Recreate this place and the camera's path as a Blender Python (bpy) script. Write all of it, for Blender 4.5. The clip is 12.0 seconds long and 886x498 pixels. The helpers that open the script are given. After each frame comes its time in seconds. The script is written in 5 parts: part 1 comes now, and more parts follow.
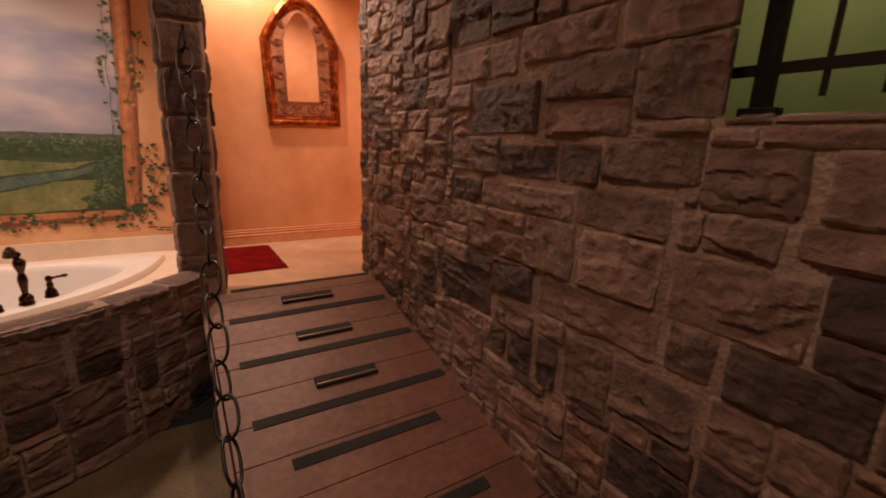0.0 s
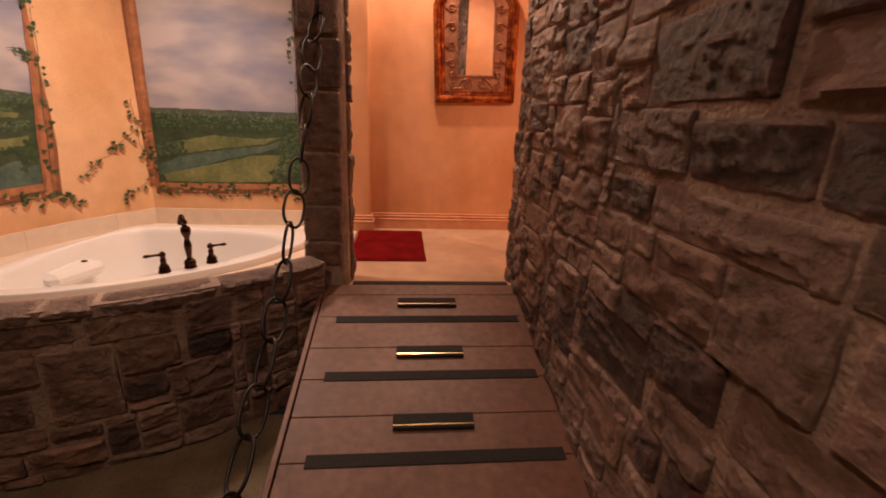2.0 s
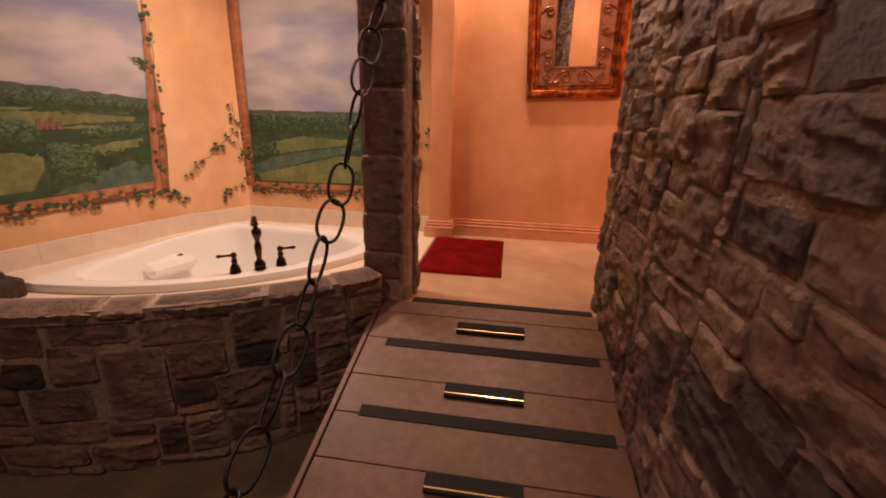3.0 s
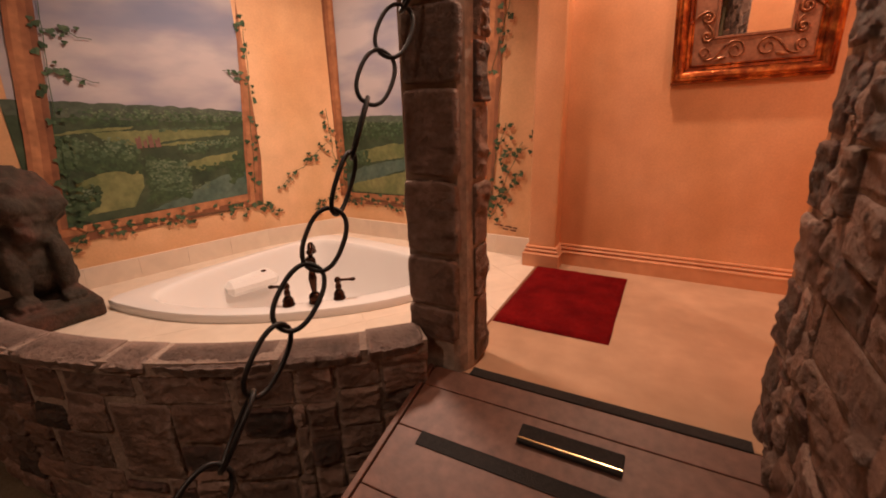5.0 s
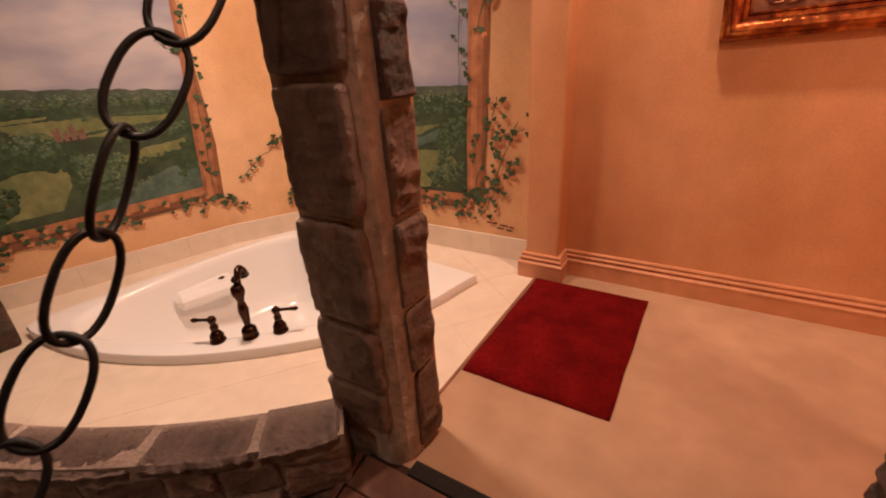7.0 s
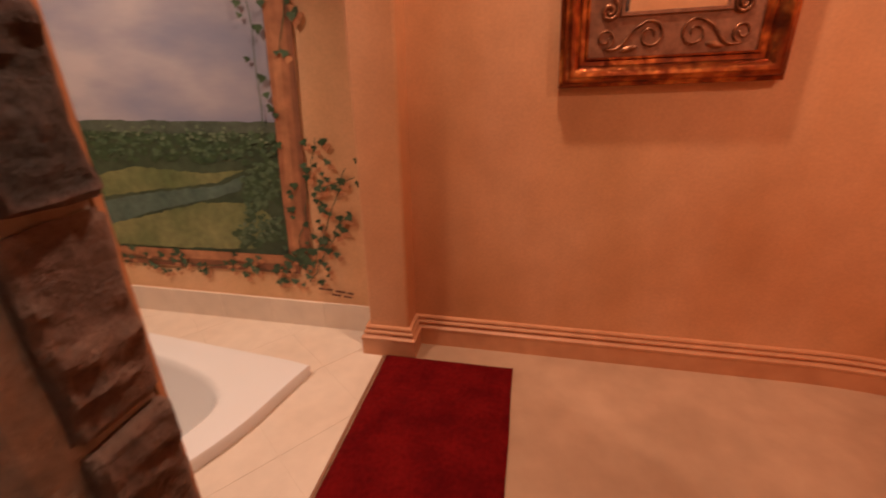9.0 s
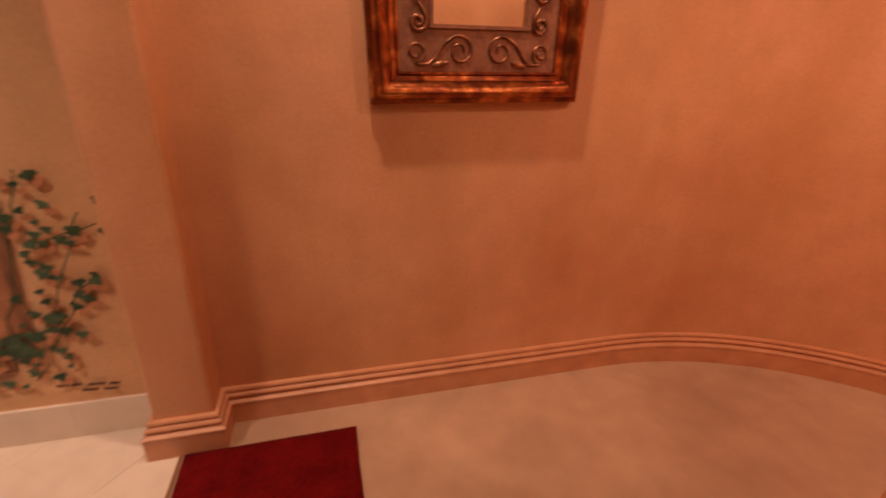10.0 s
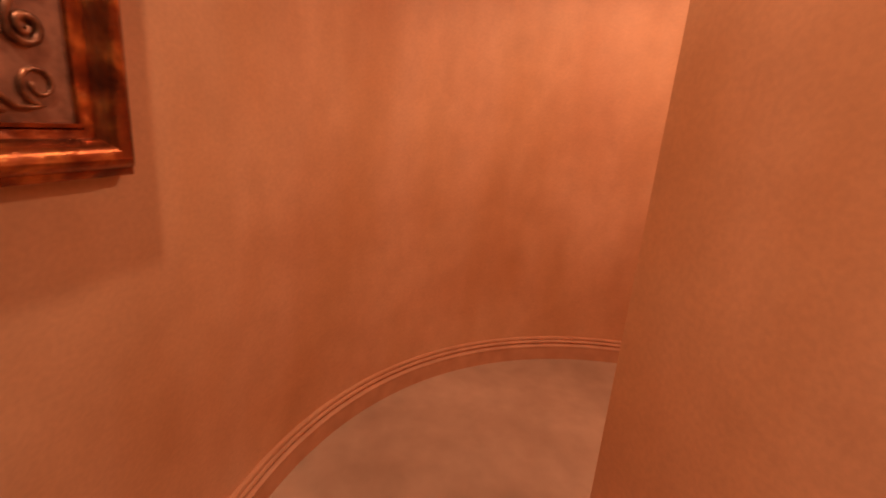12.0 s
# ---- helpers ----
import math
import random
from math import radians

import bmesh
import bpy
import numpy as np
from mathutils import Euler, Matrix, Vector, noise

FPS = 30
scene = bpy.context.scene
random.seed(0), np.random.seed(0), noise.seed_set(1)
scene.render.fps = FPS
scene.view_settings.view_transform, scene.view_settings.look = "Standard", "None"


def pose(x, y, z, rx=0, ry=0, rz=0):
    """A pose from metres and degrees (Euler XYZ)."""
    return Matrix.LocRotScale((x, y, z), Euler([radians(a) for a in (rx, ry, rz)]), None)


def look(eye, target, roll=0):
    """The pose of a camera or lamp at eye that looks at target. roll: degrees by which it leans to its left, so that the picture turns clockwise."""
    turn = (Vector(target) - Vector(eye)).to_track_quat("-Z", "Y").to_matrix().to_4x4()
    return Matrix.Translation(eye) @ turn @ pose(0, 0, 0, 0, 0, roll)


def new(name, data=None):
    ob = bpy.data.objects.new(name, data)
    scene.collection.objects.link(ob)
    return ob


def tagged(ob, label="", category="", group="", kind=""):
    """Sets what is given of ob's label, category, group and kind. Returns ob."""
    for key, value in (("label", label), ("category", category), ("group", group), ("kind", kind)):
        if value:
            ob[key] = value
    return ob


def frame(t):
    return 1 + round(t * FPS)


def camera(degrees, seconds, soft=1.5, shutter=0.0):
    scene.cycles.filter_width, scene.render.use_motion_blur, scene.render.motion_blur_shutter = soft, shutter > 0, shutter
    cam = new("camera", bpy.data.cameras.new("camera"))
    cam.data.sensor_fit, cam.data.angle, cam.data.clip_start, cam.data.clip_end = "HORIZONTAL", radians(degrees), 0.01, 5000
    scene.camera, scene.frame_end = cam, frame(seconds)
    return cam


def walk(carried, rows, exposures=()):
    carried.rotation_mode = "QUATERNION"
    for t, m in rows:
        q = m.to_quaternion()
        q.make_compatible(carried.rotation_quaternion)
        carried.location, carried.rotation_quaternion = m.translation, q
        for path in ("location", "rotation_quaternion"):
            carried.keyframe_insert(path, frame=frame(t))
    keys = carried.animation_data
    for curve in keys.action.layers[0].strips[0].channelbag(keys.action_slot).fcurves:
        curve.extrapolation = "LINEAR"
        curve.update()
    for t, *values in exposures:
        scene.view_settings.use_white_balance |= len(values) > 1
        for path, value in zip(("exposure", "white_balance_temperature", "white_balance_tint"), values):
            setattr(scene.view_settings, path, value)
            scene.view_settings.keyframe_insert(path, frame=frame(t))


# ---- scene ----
cam = camera(91.9, 12.0, soft=1.8, shutter=0.35)
PATH = [
    (0, (0.707, 0.419, 0.995), (1.746, 2.061, 0.521), 2.0),
    (0.5, (0.86, 0.519, 0.991), (1.693, 2.27, 0.5), 1.5),
    (1, (1.008, 0.642, 0.997), (1.624, 2.472, 0.477), 1.4),
    (1.5, (1.13, 0.775, 0.995), (1.535, 2.654, 0.442), 1.9),
    (2, (1.247, 0.924, 0.991), (1.437, 2.827, 0.406), 2.3),
    (2.5, (1.353, 1.086, 0.993), (1.313, 2.992, 0.389), 1.9),
    (3, (1.432, 1.263, 0.993), (1.147, 3.148, 0.389), 1.4),
    (3.5, (1.49, 1.442, 0.995), (1.006, 3.287, 0.391), 1.1),
    (5.5, (1.576, 2.188, 1.075), (0.627, 3.815, 0.402), -2.4),
    (6, (1.584, 2.37, 1.103), (0.614, 3.949, 0.351), -3.1),
    (6.5, (1.582, 2.536, 1.124), (0.574, 4.059, 0.308), -4.0),
    (8.5, (1.447, 3.046, 1.162), (0.775, 4.749, 0.358), -1.5),
    (9, (1.416, 3.159, 1.181), (1.065, 4.968, 0.404), -0.6),
    (9.5, (1.384, 3.288, 1.195), (1.44, 5.134, 0.43), 0.6),
    (10, (1.361, 3.427, 1.201), (1.879, 5.208, 0.452), 2.5),
    (10.5, (1.355, 3.558, 1.186), (2.377, 5.136, 0.504), 3.6),
    (11, (1.37, 3.712, 1.198), (2.836, 4.926, 0.583), 5.4),
    (11.5, (1.416, 3.875, 1.214), (3.168, 4.673, 0.673), 5.5),
    (12, (1.488, 4.058, 1.243), (3.406, 4.372, 0.771), 5.1),
]
walk(cam, [(t, look(eye, target, roll)) for t, eye, target, roll in PATH], [(0, 0.0), (6.6, -0.02), (8.4, -0.36), (9.5, -0.4), (10, -0.47), (11, -0.53), (12, -0.62)])

# ---- world and lamps ----
world = bpy.data.worlds.new("world")
scene.world = world
world.use_nodes = True
world.node_tree.nodes["Background"].inputs[0].default_value = (0.02, 0.015, 0.012, 1)
world.node_tree.nodes["Background"].inputs[1].default_value = 0.3


def lamp(name, kind, at, power, color, target=None, size=0.1, angle=90, blend=0.6):
    data = bpy.data.lights.new(name, kind)
    data.energy, data.color = power, color
    if kind == "SPOT":
        data.spot_size, data.spot_blend = radians(angle), blend
    if kind == "AREA":
        data.shape, data.size = "DISK", size
    else:
        data.shadow_soft_size = size
    ob = new(name, data)
    ob.matrix_basis = look(at, target or (at[0], at[1] + 1e-3, at[2] - 1))
    return ob


WARM = (1.0, 0.652, 0.465)
lamp("tub_downlight", "SPOT", (-0.20, 3.86, 2.64), 200, (1.0, 0.688, 0.535), target=(-0.62, 3.90, 0.0), size=0.16, angle=126, blend=0.8)
lamp("alcove_downlight", "SPOT", (1.42, 4.37, 2.64), 112, WARM, size=0.04, angle=150)
lamp("alcove_downlight", "SPOT", (3.22, 3.22, 2.64), 104, WARM, size=0.04, angle=150)
lamp("ramp_downlight", "SPOT", (1.32, 2.66, 2.64), 21, WARM, size=0.06, angle=150)
lamp("room_downlight", "SPOT", (0.45, 0.80, 2.64), 90, WARM, size=0.05, angle=122, blend=0.9)
lamp("green_room_lamp", "POINT", (2.9, 1.3, 2.3), 15, (1.0, 0.85, 0.5), size=0.1)


# ---- materials ----
def nodes_of(name):
    m = bpy.data.materials.new(name)
    m.use_nodes = True
    return m, m.node_tree, m.node_tree.nodes["Principled BSDF"]


def mat(name, a, b=None, scale=4.0, rough=0.7, metal=0.0, bump=0.0, bump_scale=40.0, c=None, fine=None, vary=0.0, detail=6.0, spec=0.5, fine_amount=0.22):
    """Two or three colours mixed by noise at one size, finer grain and relief over it; vary: brightness by piece."""
    m, t, p = nodes_of(name)
    N, L = t.nodes, t.links
    co = N.new("ShaderNodeTexCoord")
    no = N.new("ShaderNodeTexNoise")
    no.inputs["Scale"].default_value, no.inputs["Detail"].default_value = scale, detail
    L.new(co.outputs["Object"], no.inputs["Vector"])
    ramp = N.new("ShaderNodeValToRGB")
    b = b or tuple(v * 0.8 for v in a)
    ramp.color_ramp.elements[0].position, ramp.color_ramp.elements[1].position = 0.32, 0.68
    ramp.color_ramp.elements[0].color, ramp.color_ramp.elements[1].color = (*a, 1), (*b, 1)
    if c:
        e = ramp.color_ramp.elements.new(0.5)
        e.color = (*c, 1)
    L.new(no.outputs["Fac"], ramp.inputs["Fac"])
    out = ramp.outputs["Color"]
    if fine:
        n2 = N.new("ShaderNodeTexNoise")
        n2.inputs["Scale"].default_value, n2.inputs["Detail"].default_value = fine, 4
        L.new(co.outputs["Object"], n2.inputs["Vector"])
        mr = N.new("ShaderNodeMapRange")
        mr.inputs["From Min"].default_value, mr.inputs["From Max"].default_value = 0.3, 0.7
        mr.inputs["To Min"].default_value, mr.inputs["To Max"].default_value = 1 - fine_amount, 1 + 0.9 * fine_amount
        L.new(n2.outputs["Fac"], mr.inputs["Value"])
        hs = N.new("ShaderNodeHueSaturation")
        L.new(mr.outputs["Result"], hs.inputs["Value"])
        L.new(out, hs.inputs["Color"])
        out = hs.outputs["Color"]
    if vary:
        oi = N.new("ShaderNodeObjectInfo")
        m2 = N.new("ShaderNodeMapRange")
        m2.inputs["To Min"].default_value, m2.inputs["To Max"].default_value = 1 - vary, 1 + vary
        L.new(oi.outputs["Random"], m2.inputs["Value"])
        h2 = N.new("ShaderNodeHueSaturation")
        L.new(m2.outputs["Result"], h2.inputs["Value"])
        L.new(out, h2.inputs["Color"])
        out = h2.outputs["Color"]
    L.new(out, p.inputs["Base Color"])
    p.inputs["Roughness"].default_value, p.inputs["Metallic"].default_value = rough, metal
    p.inputs["Specular IOR Level"].default_value = spec
    if bump:
        n3 = N.new("ShaderNodeTexNoise")
        n3.inputs["Scale"].default_value, n3.inputs["Detail"].default_value = bump_scale, 8
        L.new(co.outputs["Object"], n3.inputs["Vector"])
        bu = N.new("ShaderNodeBump")
        bu.inputs["Strength"].default_value, bu.inputs["Distance"].default_value = bump, 0.02
        L.new(n3.outputs["Fac"], bu.inputs["Height"])
        L.new(bu.outputs["Normal"], p.inputs["Normal"])
    return m


def stone_mat(name, a, b, edge, vary):
    """Split-faced stone: two tones, ridged relief, worn arrises paled further with edge highlights put into the colour,
    each stone a little different.
    """
    m, t, p = nodes_of(name)
    N, L = t.nodes, t.links
    co = N.new("ShaderNodeTexCoord")
    oi = N.new("ShaderNodeObjectInfo")
    no = N.new("ShaderNodeTexNoise")
    no.noise_dimensions = "4D"
    no.inputs["Scale"].default_value, no.inputs["Detail"].default_value, no.inputs["Roughness"].default_value = 9.0, 9, 0.68
    mw = N.new("ShaderNodeMath")
    mw.operation = "MULTIPLY"
    mw.inputs[1].default_value = 30
    L.new(oi.outputs["Random"], mw.inputs[0])
    L.new(mw.outputs[0], no.inputs["W"])
    L.new(co.outputs["Object"], no.inputs["Vector"])
    r = N.new("ShaderNodeValToRGB")
    r.color_ramp.elements[0].position, r.color_ramp.elements[1].position = 0.36, 0.64
    r.color_ramp.elements[0].color, r.color_ramp.elements[1].color = (*a, 1), (*b, 1)
    L.new(no.outputs["Fac"], r.inputs["Fac"])
    ge = N.new("ShaderNodeNewGeometry")
    pr = N.new("ShaderNodeMapRange")
    pr.inputs["From Min"].default_value, pr.inputs["From Max"].default_value = 0.505, 0.58
    L.new(ge.outputs["Pointiness"], pr.inputs["Value"])
    ms = N.new("ShaderNodeMath")
    ms.operation = "MULTIPLY"
    L.new(pr.outputs["Result"], ms.inputs[0])
    ms.inputs[1].default_value = 0.75
    mx = N.new("ShaderNodeMix")
    mx.data_type = "RGBA"
    L.new(ms.outputs[0], mx.inputs["Factor"])
    L.new(r.outputs["Color"], mx.inputs["A"])
    mx.inputs["B"].default_value = (*edge, 1)
    mv = N.new("ShaderNodeMapRange")
    mv.inputs["To Min"].default_value, mv.inputs["To Max"].default_value = 1 - vary, 1 + vary
    L.new(oi.outputs["Random"], mv.inputs["Value"])
    hs = N.new("ShaderNodeHueSaturation")
    L.new(mv.outputs["Result"], hs.inputs["Value"])
    L.new(mx.outputs["Result"], hs.inputs["Color"])
    L.new(hs.outputs["Color"], p.inputs["Base Color"])
    p.inputs["Roughness"].default_value = 0.52
    mp = N.new("ShaderNodeMapping")
    mp.inputs["Scale"].default_value = (1, 1, 1.4)
    L.new(co.outputs["Object"], mp.inputs["Vector"])
    rg = N.new("ShaderNodeTexNoise")
    rg.noise_type = "RIDGED_MULTIFRACTAL"
    rg.inputs["Scale"].default_value, rg.inputs["Detail"].default_value, rg.inputs["Roughness"].default_value = 13.0, 9, 0.65
    L.new(mp.outputs["Vector"], rg.inputs["Vector"])
    fi = N.new("ShaderNodeTexNoise")
    fi.inputs["Scale"].default_value, fi.inputs["Detail"].default_value = 70, 6
    L.new(co.outputs["Object"], fi.inputs["Vector"])
    wob = N.new("ShaderNodeTexNoise")
    wob.inputs["Scale"].default_value, wob.inputs["Detail"].default_value = 9, 4
    L.new(co.outputs["Object"], wob.inputs["Vector"])
    wv = N.new("ShaderNodeVectorMath")
    wv.operation = "MULTIPLY_ADD"
    wv.inputs[1].default_value = (0.16, 0.16, 0.16)
    L.new(wob.outputs["Color"], wv.inputs[0])
    L.new(mp.outputs["Vector"], wv.inputs[2])
    vo = N.new("ShaderNodeTexVoronoi")
    vo.inputs["Scale"].default_value = 13
    L.new(wv.outputs["Vector"], vo.inputs["Vector"])
    gr = N.new("ShaderNodeTexNoise")
    gr.inputs["Scale"].default_value, gr.inputs["Detail"].default_value, gr.inputs["Roughness"].default_value = 24, 10, 0.72
    L.new(mp.outputs["Vector"], gr.inputs["Vector"])
    bg = N.new("ShaderNodeBump")
    bg.inputs["Strength"].default_value, bg.inputs["Distance"].default_value = 1.0, 0.027
    L.new(gr.outputs["Fac"], bg.inputs["Height"])
    b0 = N.new("ShaderNodeBump")
    L.new(bg.outputs["Normal"], b0.inputs["Normal"])
    b0.inputs["Strength"].default_value, b0.inputs["Distance"].default_value = 0.5, 0.006
    L.new(vo.outputs["Color"], b0.inputs["Height"])
    b1, b2 = N.new("ShaderNodeBump"), N.new("ShaderNodeBump")
    L.new(b0.outputs["Normal"], b1.inputs["Normal"])
    b1.inputs["Strength"].default_value, b1.inputs["Distance"].default_value = 1.0, 0.024
    b2.inputs["Strength"].default_value, b2.inputs["Distance"].default_value = 0.8, 0.010
    L.new(rg.outputs["Fac"], b1.inputs["Height"])
    L.new(fi.outputs["Fac"], b2.inputs["Height"])
    L.new(b1.outputs["Normal"], b2.inputs["Normal"])
    L.new(b2.outputs["Normal"], p.inputs["Normal"])
    return m


STONE = stone_mat("stone", (0.168, 0.106, 0.083), (0.352, 0.226, 0.180), (0.52, 0.39, 0.33), 0.34)
CAPSTONE = stone_mat("cap_stone", (0.115, 0.076, 0.061), (0.235, 0.155, 0.124), (0.42, 0.30, 0.25), 0.2)
RUSTSTONE = stone_mat("rust_stone", (0.195, 0.113, 0.084), (0.370, 0.222, 0.168), (0.46, 0.31, 0.245), 0.25)
SLATE = stone_mat("dark_stone", (0.055, 0.042, 0.037), (0.125, 0.088, 0.074), (0.28, 0.155, 0.13), 0.25)
MORTAR = mat("mortar", (0.27, 0.192, 0.152), (0.44, 0.335, 0.272), 7, 0.95, bump=0.6, bump_scale=60, fine=90)
PALE_MORTAR = mat("pillar_mortar", (0.44, 0.35, 0.285), (0.62, 0.51, 0.425), 5, 0.95, bump=0.35, bump_scale=40, fine=30)


def plaster_mat(name, dark, light):
    """Sponged colour wash: broad clouds, upright streaks for brushwork and for lamp scallops put into the colour, and
    fine mottling.
    """
    m, t, p = nodes_of(name)
    N, L = t.nodes, t.links
    co = N.new("ShaderNodeTexCoord")
    col = None
    for k, (stretch, scale, detail, a, b) in enumerate((((1, 1, 1), 1.3, 3, dark, light), ((1, 1, 0.32), 2.6, 4, 0.91, 1.08), ((1, 1, 1), 8.0, 4, 0.95, 1.045), ((1, 1, 1), 90.0, 3, 0.95, 1.04))):
        mp = N.new("ShaderNodeMapping")
        mp.inputs["Scale"].default_value, mp.inputs["Location"].default_value = stretch, (k * 3.1, k * 1.7, 0)
        L.new(co.outputs["Object"], mp.inputs["Vector"])
        no = N.new("ShaderNodeTexNoise")
        no.inputs["Scale"].default_value, no.inputs["Detail"].default_value = scale, detail
        L.new(mp.outputs["Vector"], no.inputs["Vector"])
        if k == 0:
            r = N.new("ShaderNodeValToRGB")
            r.color_ramp.elements[0].position, r.color_ramp.elements[1].position = 0.34, 0.66
            r.color_ramp.elements[0].color, r.color_ramp.elements[1].color = (*a, 1), (*b, 1)
            L.new(no.outputs["Fac"], r.inputs["Fac"])
            col = r.outputs["Color"]
            continue
        mr = N.new("ShaderNodeMapRange")
        mr.inputs["From Min"].default_value, mr.inputs["From Max"].default_value = 0.32, 0.68
        mr.inputs["To Min"].default_value, mr.inputs["To Max"].default_value = a, b
        L.new(no.outputs["Fac"], mr.inputs["Value"])
        hs = N.new("ShaderNodeHueSaturation")
        L.new(mr.outputs["Result"], hs.inputs["Value"])
        L.new(col, hs.inputs["Color"])
        if k == 1:
            ms = N.new("ShaderNodeMapRange")
            ms.inputs["From Min"].default_value, ms.inputs["From Max"].default_value = 0.32, 0.68
            ms.inputs["To Min"].default_value, ms.inputs["To Max"].default_value = 1.03, 0.94
            L.new(no.outputs["Fac"], ms.inputs["Value"])
            L.new(ms.outputs["Result"], hs.inputs["Saturation"])
        col = hs.outputs["Color"]
    L.new(col, p.inputs["Base Color"])
    p.inputs["Roughness"].default_value = 0.55
    nb = N.new("ShaderNodeTexNoise")
    nb.inputs["Scale"].default_value, nb.inputs["Detail"].default_value = 16, 6
    L.new(co.outputs["Object"], nb.inputs["Vector"])
    bu = N.new("ShaderNodeBump")
    bu.inputs["Strength"].default_value, bu.inputs["Distance"].default_value = 0.03, 0.02
    L.new(nb.outputs["Fac"], bu.inputs["Height"])
    L.new(bu.outputs["Normal"], p.inputs["Normal"])
    return m


PLASTER = plaster_mat("plaster", (0.59, 0.267, 0.118), (0.695, 0.359, 0.180))
PALE = plaster_mat("pale_plaster", (0.66, 0.36, 0.175), (0.745, 0.45, 0.235))
BASEBOARD = mat("baseboard_paint", (0.57, 0.262, 0.132), (0.65, 0.318, 0.168), 9, 0.42, fine=14, fine_amount=0.06)
CARPET = mat("carpet", (0.45, 0.282, 0.178), (0.61, 0.40, 0.262), 1.6, 1.0, bump=0.4, bump_scale=420, fine=9, detail=5, fine_amount=0.07, spec=0.15)
DARKCARPET = mat("dark_carpet", (0.115, 0.090, 0.055), (0.21, 0.160, 0.100), 4, 1.0, bump=0.5, bump_scale=300, fine=120)
TILE = mat("deck_tile", (0.72, 0.60, 0.48), (0.78, 0.67, 0.55), 3, 0.35, vary=0.012, fine=14, fine_amount=0.05)
GROUT = mat("grout", (0.71, 0.59, 0.47), (0.76, 0.65, 0.53), 20, 0.9)
ACRYLIC = mat("white_acrylic", (0.82, 0.80, 0.77), (0.84, 0.82, 0.80), 2, 0.15)
BRONZE = mat("oiled_bronze", (0.030, 0.014, 0.009), (0.07, 0.030, 0.016), 24, 0.25, 0.85)
IRON = mat("black_iron", (0.010, 0.009, 0.009), (0.018, 0.016, 0.015), 30, 0.45, 0.2)
RUG = mat("red_rug", (0.20, 0.004, 0.006), (0.33, 0.009, 0.010), 8, 1.0, bump=1.0, bump_scale=330, fine=60, detail=6, fine_amount=0.18, spec=0.1)
WOOD = mat("painted_wood", (0.132, 0.060, 0.041), (0.176, 0.083, 0.058), 4, 0.5, fine=26, vary=0.07, bump=0.05)
STRIP = mat("brown_edging", (0.24, 0.10, 0.05), (0.30, 0.13, 0.07), 9, 0.6)
# dark brown standing in for shade in the ramp's gaps; also the mirror's back
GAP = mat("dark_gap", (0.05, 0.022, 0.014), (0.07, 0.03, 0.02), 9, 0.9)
GRIP = mat("grip_strip", (0.012, 0.011, 0.011), (0.022, 0.02, 0.019), 60, 0.8, bump=0.4, bump_scale=300)
BRASS = mat("brass", (0.72, 0.56, 0.30), (0.8, 0.66, 0.38), 30, 0.22, 0.9)
GOLD = mat("copper_gilt", (0.14, 0.034, 0.015), (0.66, 0.25, 0.07), 17, 0.27, 0.85, c=(0.30, 0.075, 0.022), bump=0.2, bump_scale=34, fine=60)
BRONZE_PANEL = mat("panel_bronze", (0.22, 0.095, 0.055), (0.38, 0.18, 0.11), 16, 0.45, 0.45, fine=60)
SCROLLWORK = mat("scroll_bronze", (0.13, 0.045, 0.022), (0.40, 0.17, 0.085), 30, 0.35, 0.65, fine=60)
MIRROR = mat("mirror_glass", (0.9, 0.9, 0.88), (0.9, 0.9, 0.88), 1, 0.02, 1.0)
GREENWALL = mat("green_wall", (0.19, 0.24, 0.115), (0.26, 0.30, 0.155), 2, 0.8)
CEILING = mat("ceiling_paint", (0.62, 0.50, 0.38), (0.68, 0.55, 0.42), 2, 0.9)
LIONSTONE = mat("weathered_cast_stone", (0.020, 0.017, 0.010), (0.085, 0.036, 0.024), 6, 0.85, bump=0.7, bump_scale=34, fine=50, c=(0.042, 0.028, 0.018))

# paints of the mural
P_FOREST = mat("paint_forest", (0.020, 0.042, 0.019), (0.058, 0.088, 0.044), 5, 0.65, fine=26)
P_HAZE = mat("paint_far_hill", (0.050, 0.075, 0.050), (0.095, 0.120, 0.085), 6, 0.65, fine=40)
P_DARK = mat("paint_dark_leaf", (0.018, 0.045, 0.017), (0.050, 0.095, 0.038), 25, 0.6, fine=60)
P_MID = mat("paint_mid_leaf", (0.042, 0.085, 0.042), (0.085, 0.140, 0.070), 25, 0.6, fine=60)
P_LIGHT = mat("paint_light_leaf", (0.095, 0.145, 0.082), (0.16, 0.215, 0.13), 25, 0.6, fine=60)
P_FIELD = mat("paint_field", (0.095, 0.130, 0.044), (0.215, 0.225, 0.088), 4, 0.65, fine=24)
P_RIVER = mat("paint_river", (0.046, 0.092, 0.068), (0.100, 0.158, 0.122), 7, 0.6, fine=30)
P_TRUNK = mat("paint_column", (0.33, 0.130, 0.056), (0.47, 0.21, 0.095), 5, 0.65, fine=20)
P_TRUNK_D = mat("paint_column_shade", (0.17, 0.062, 0.028), (0.27, 0.105, 0.048), 6, 0.65, fine=20)
P_TRUNK_M = mat("paint_column_middle", (0.25, 0.094, 0.040), (0.38, 0.155, 0.070), 6, 0.65, fine=20)
P_SHADOW = mat("paint_ivy_shade", (0.48, 0.205, 0.092), (0.56, 0.25, 0.115), 12, 0.65)
P_CASTLE = mat("paint_ruin", (0.15, 0.078, 0.058), (0.22, 0.115, 0.088), 30, 0.65)
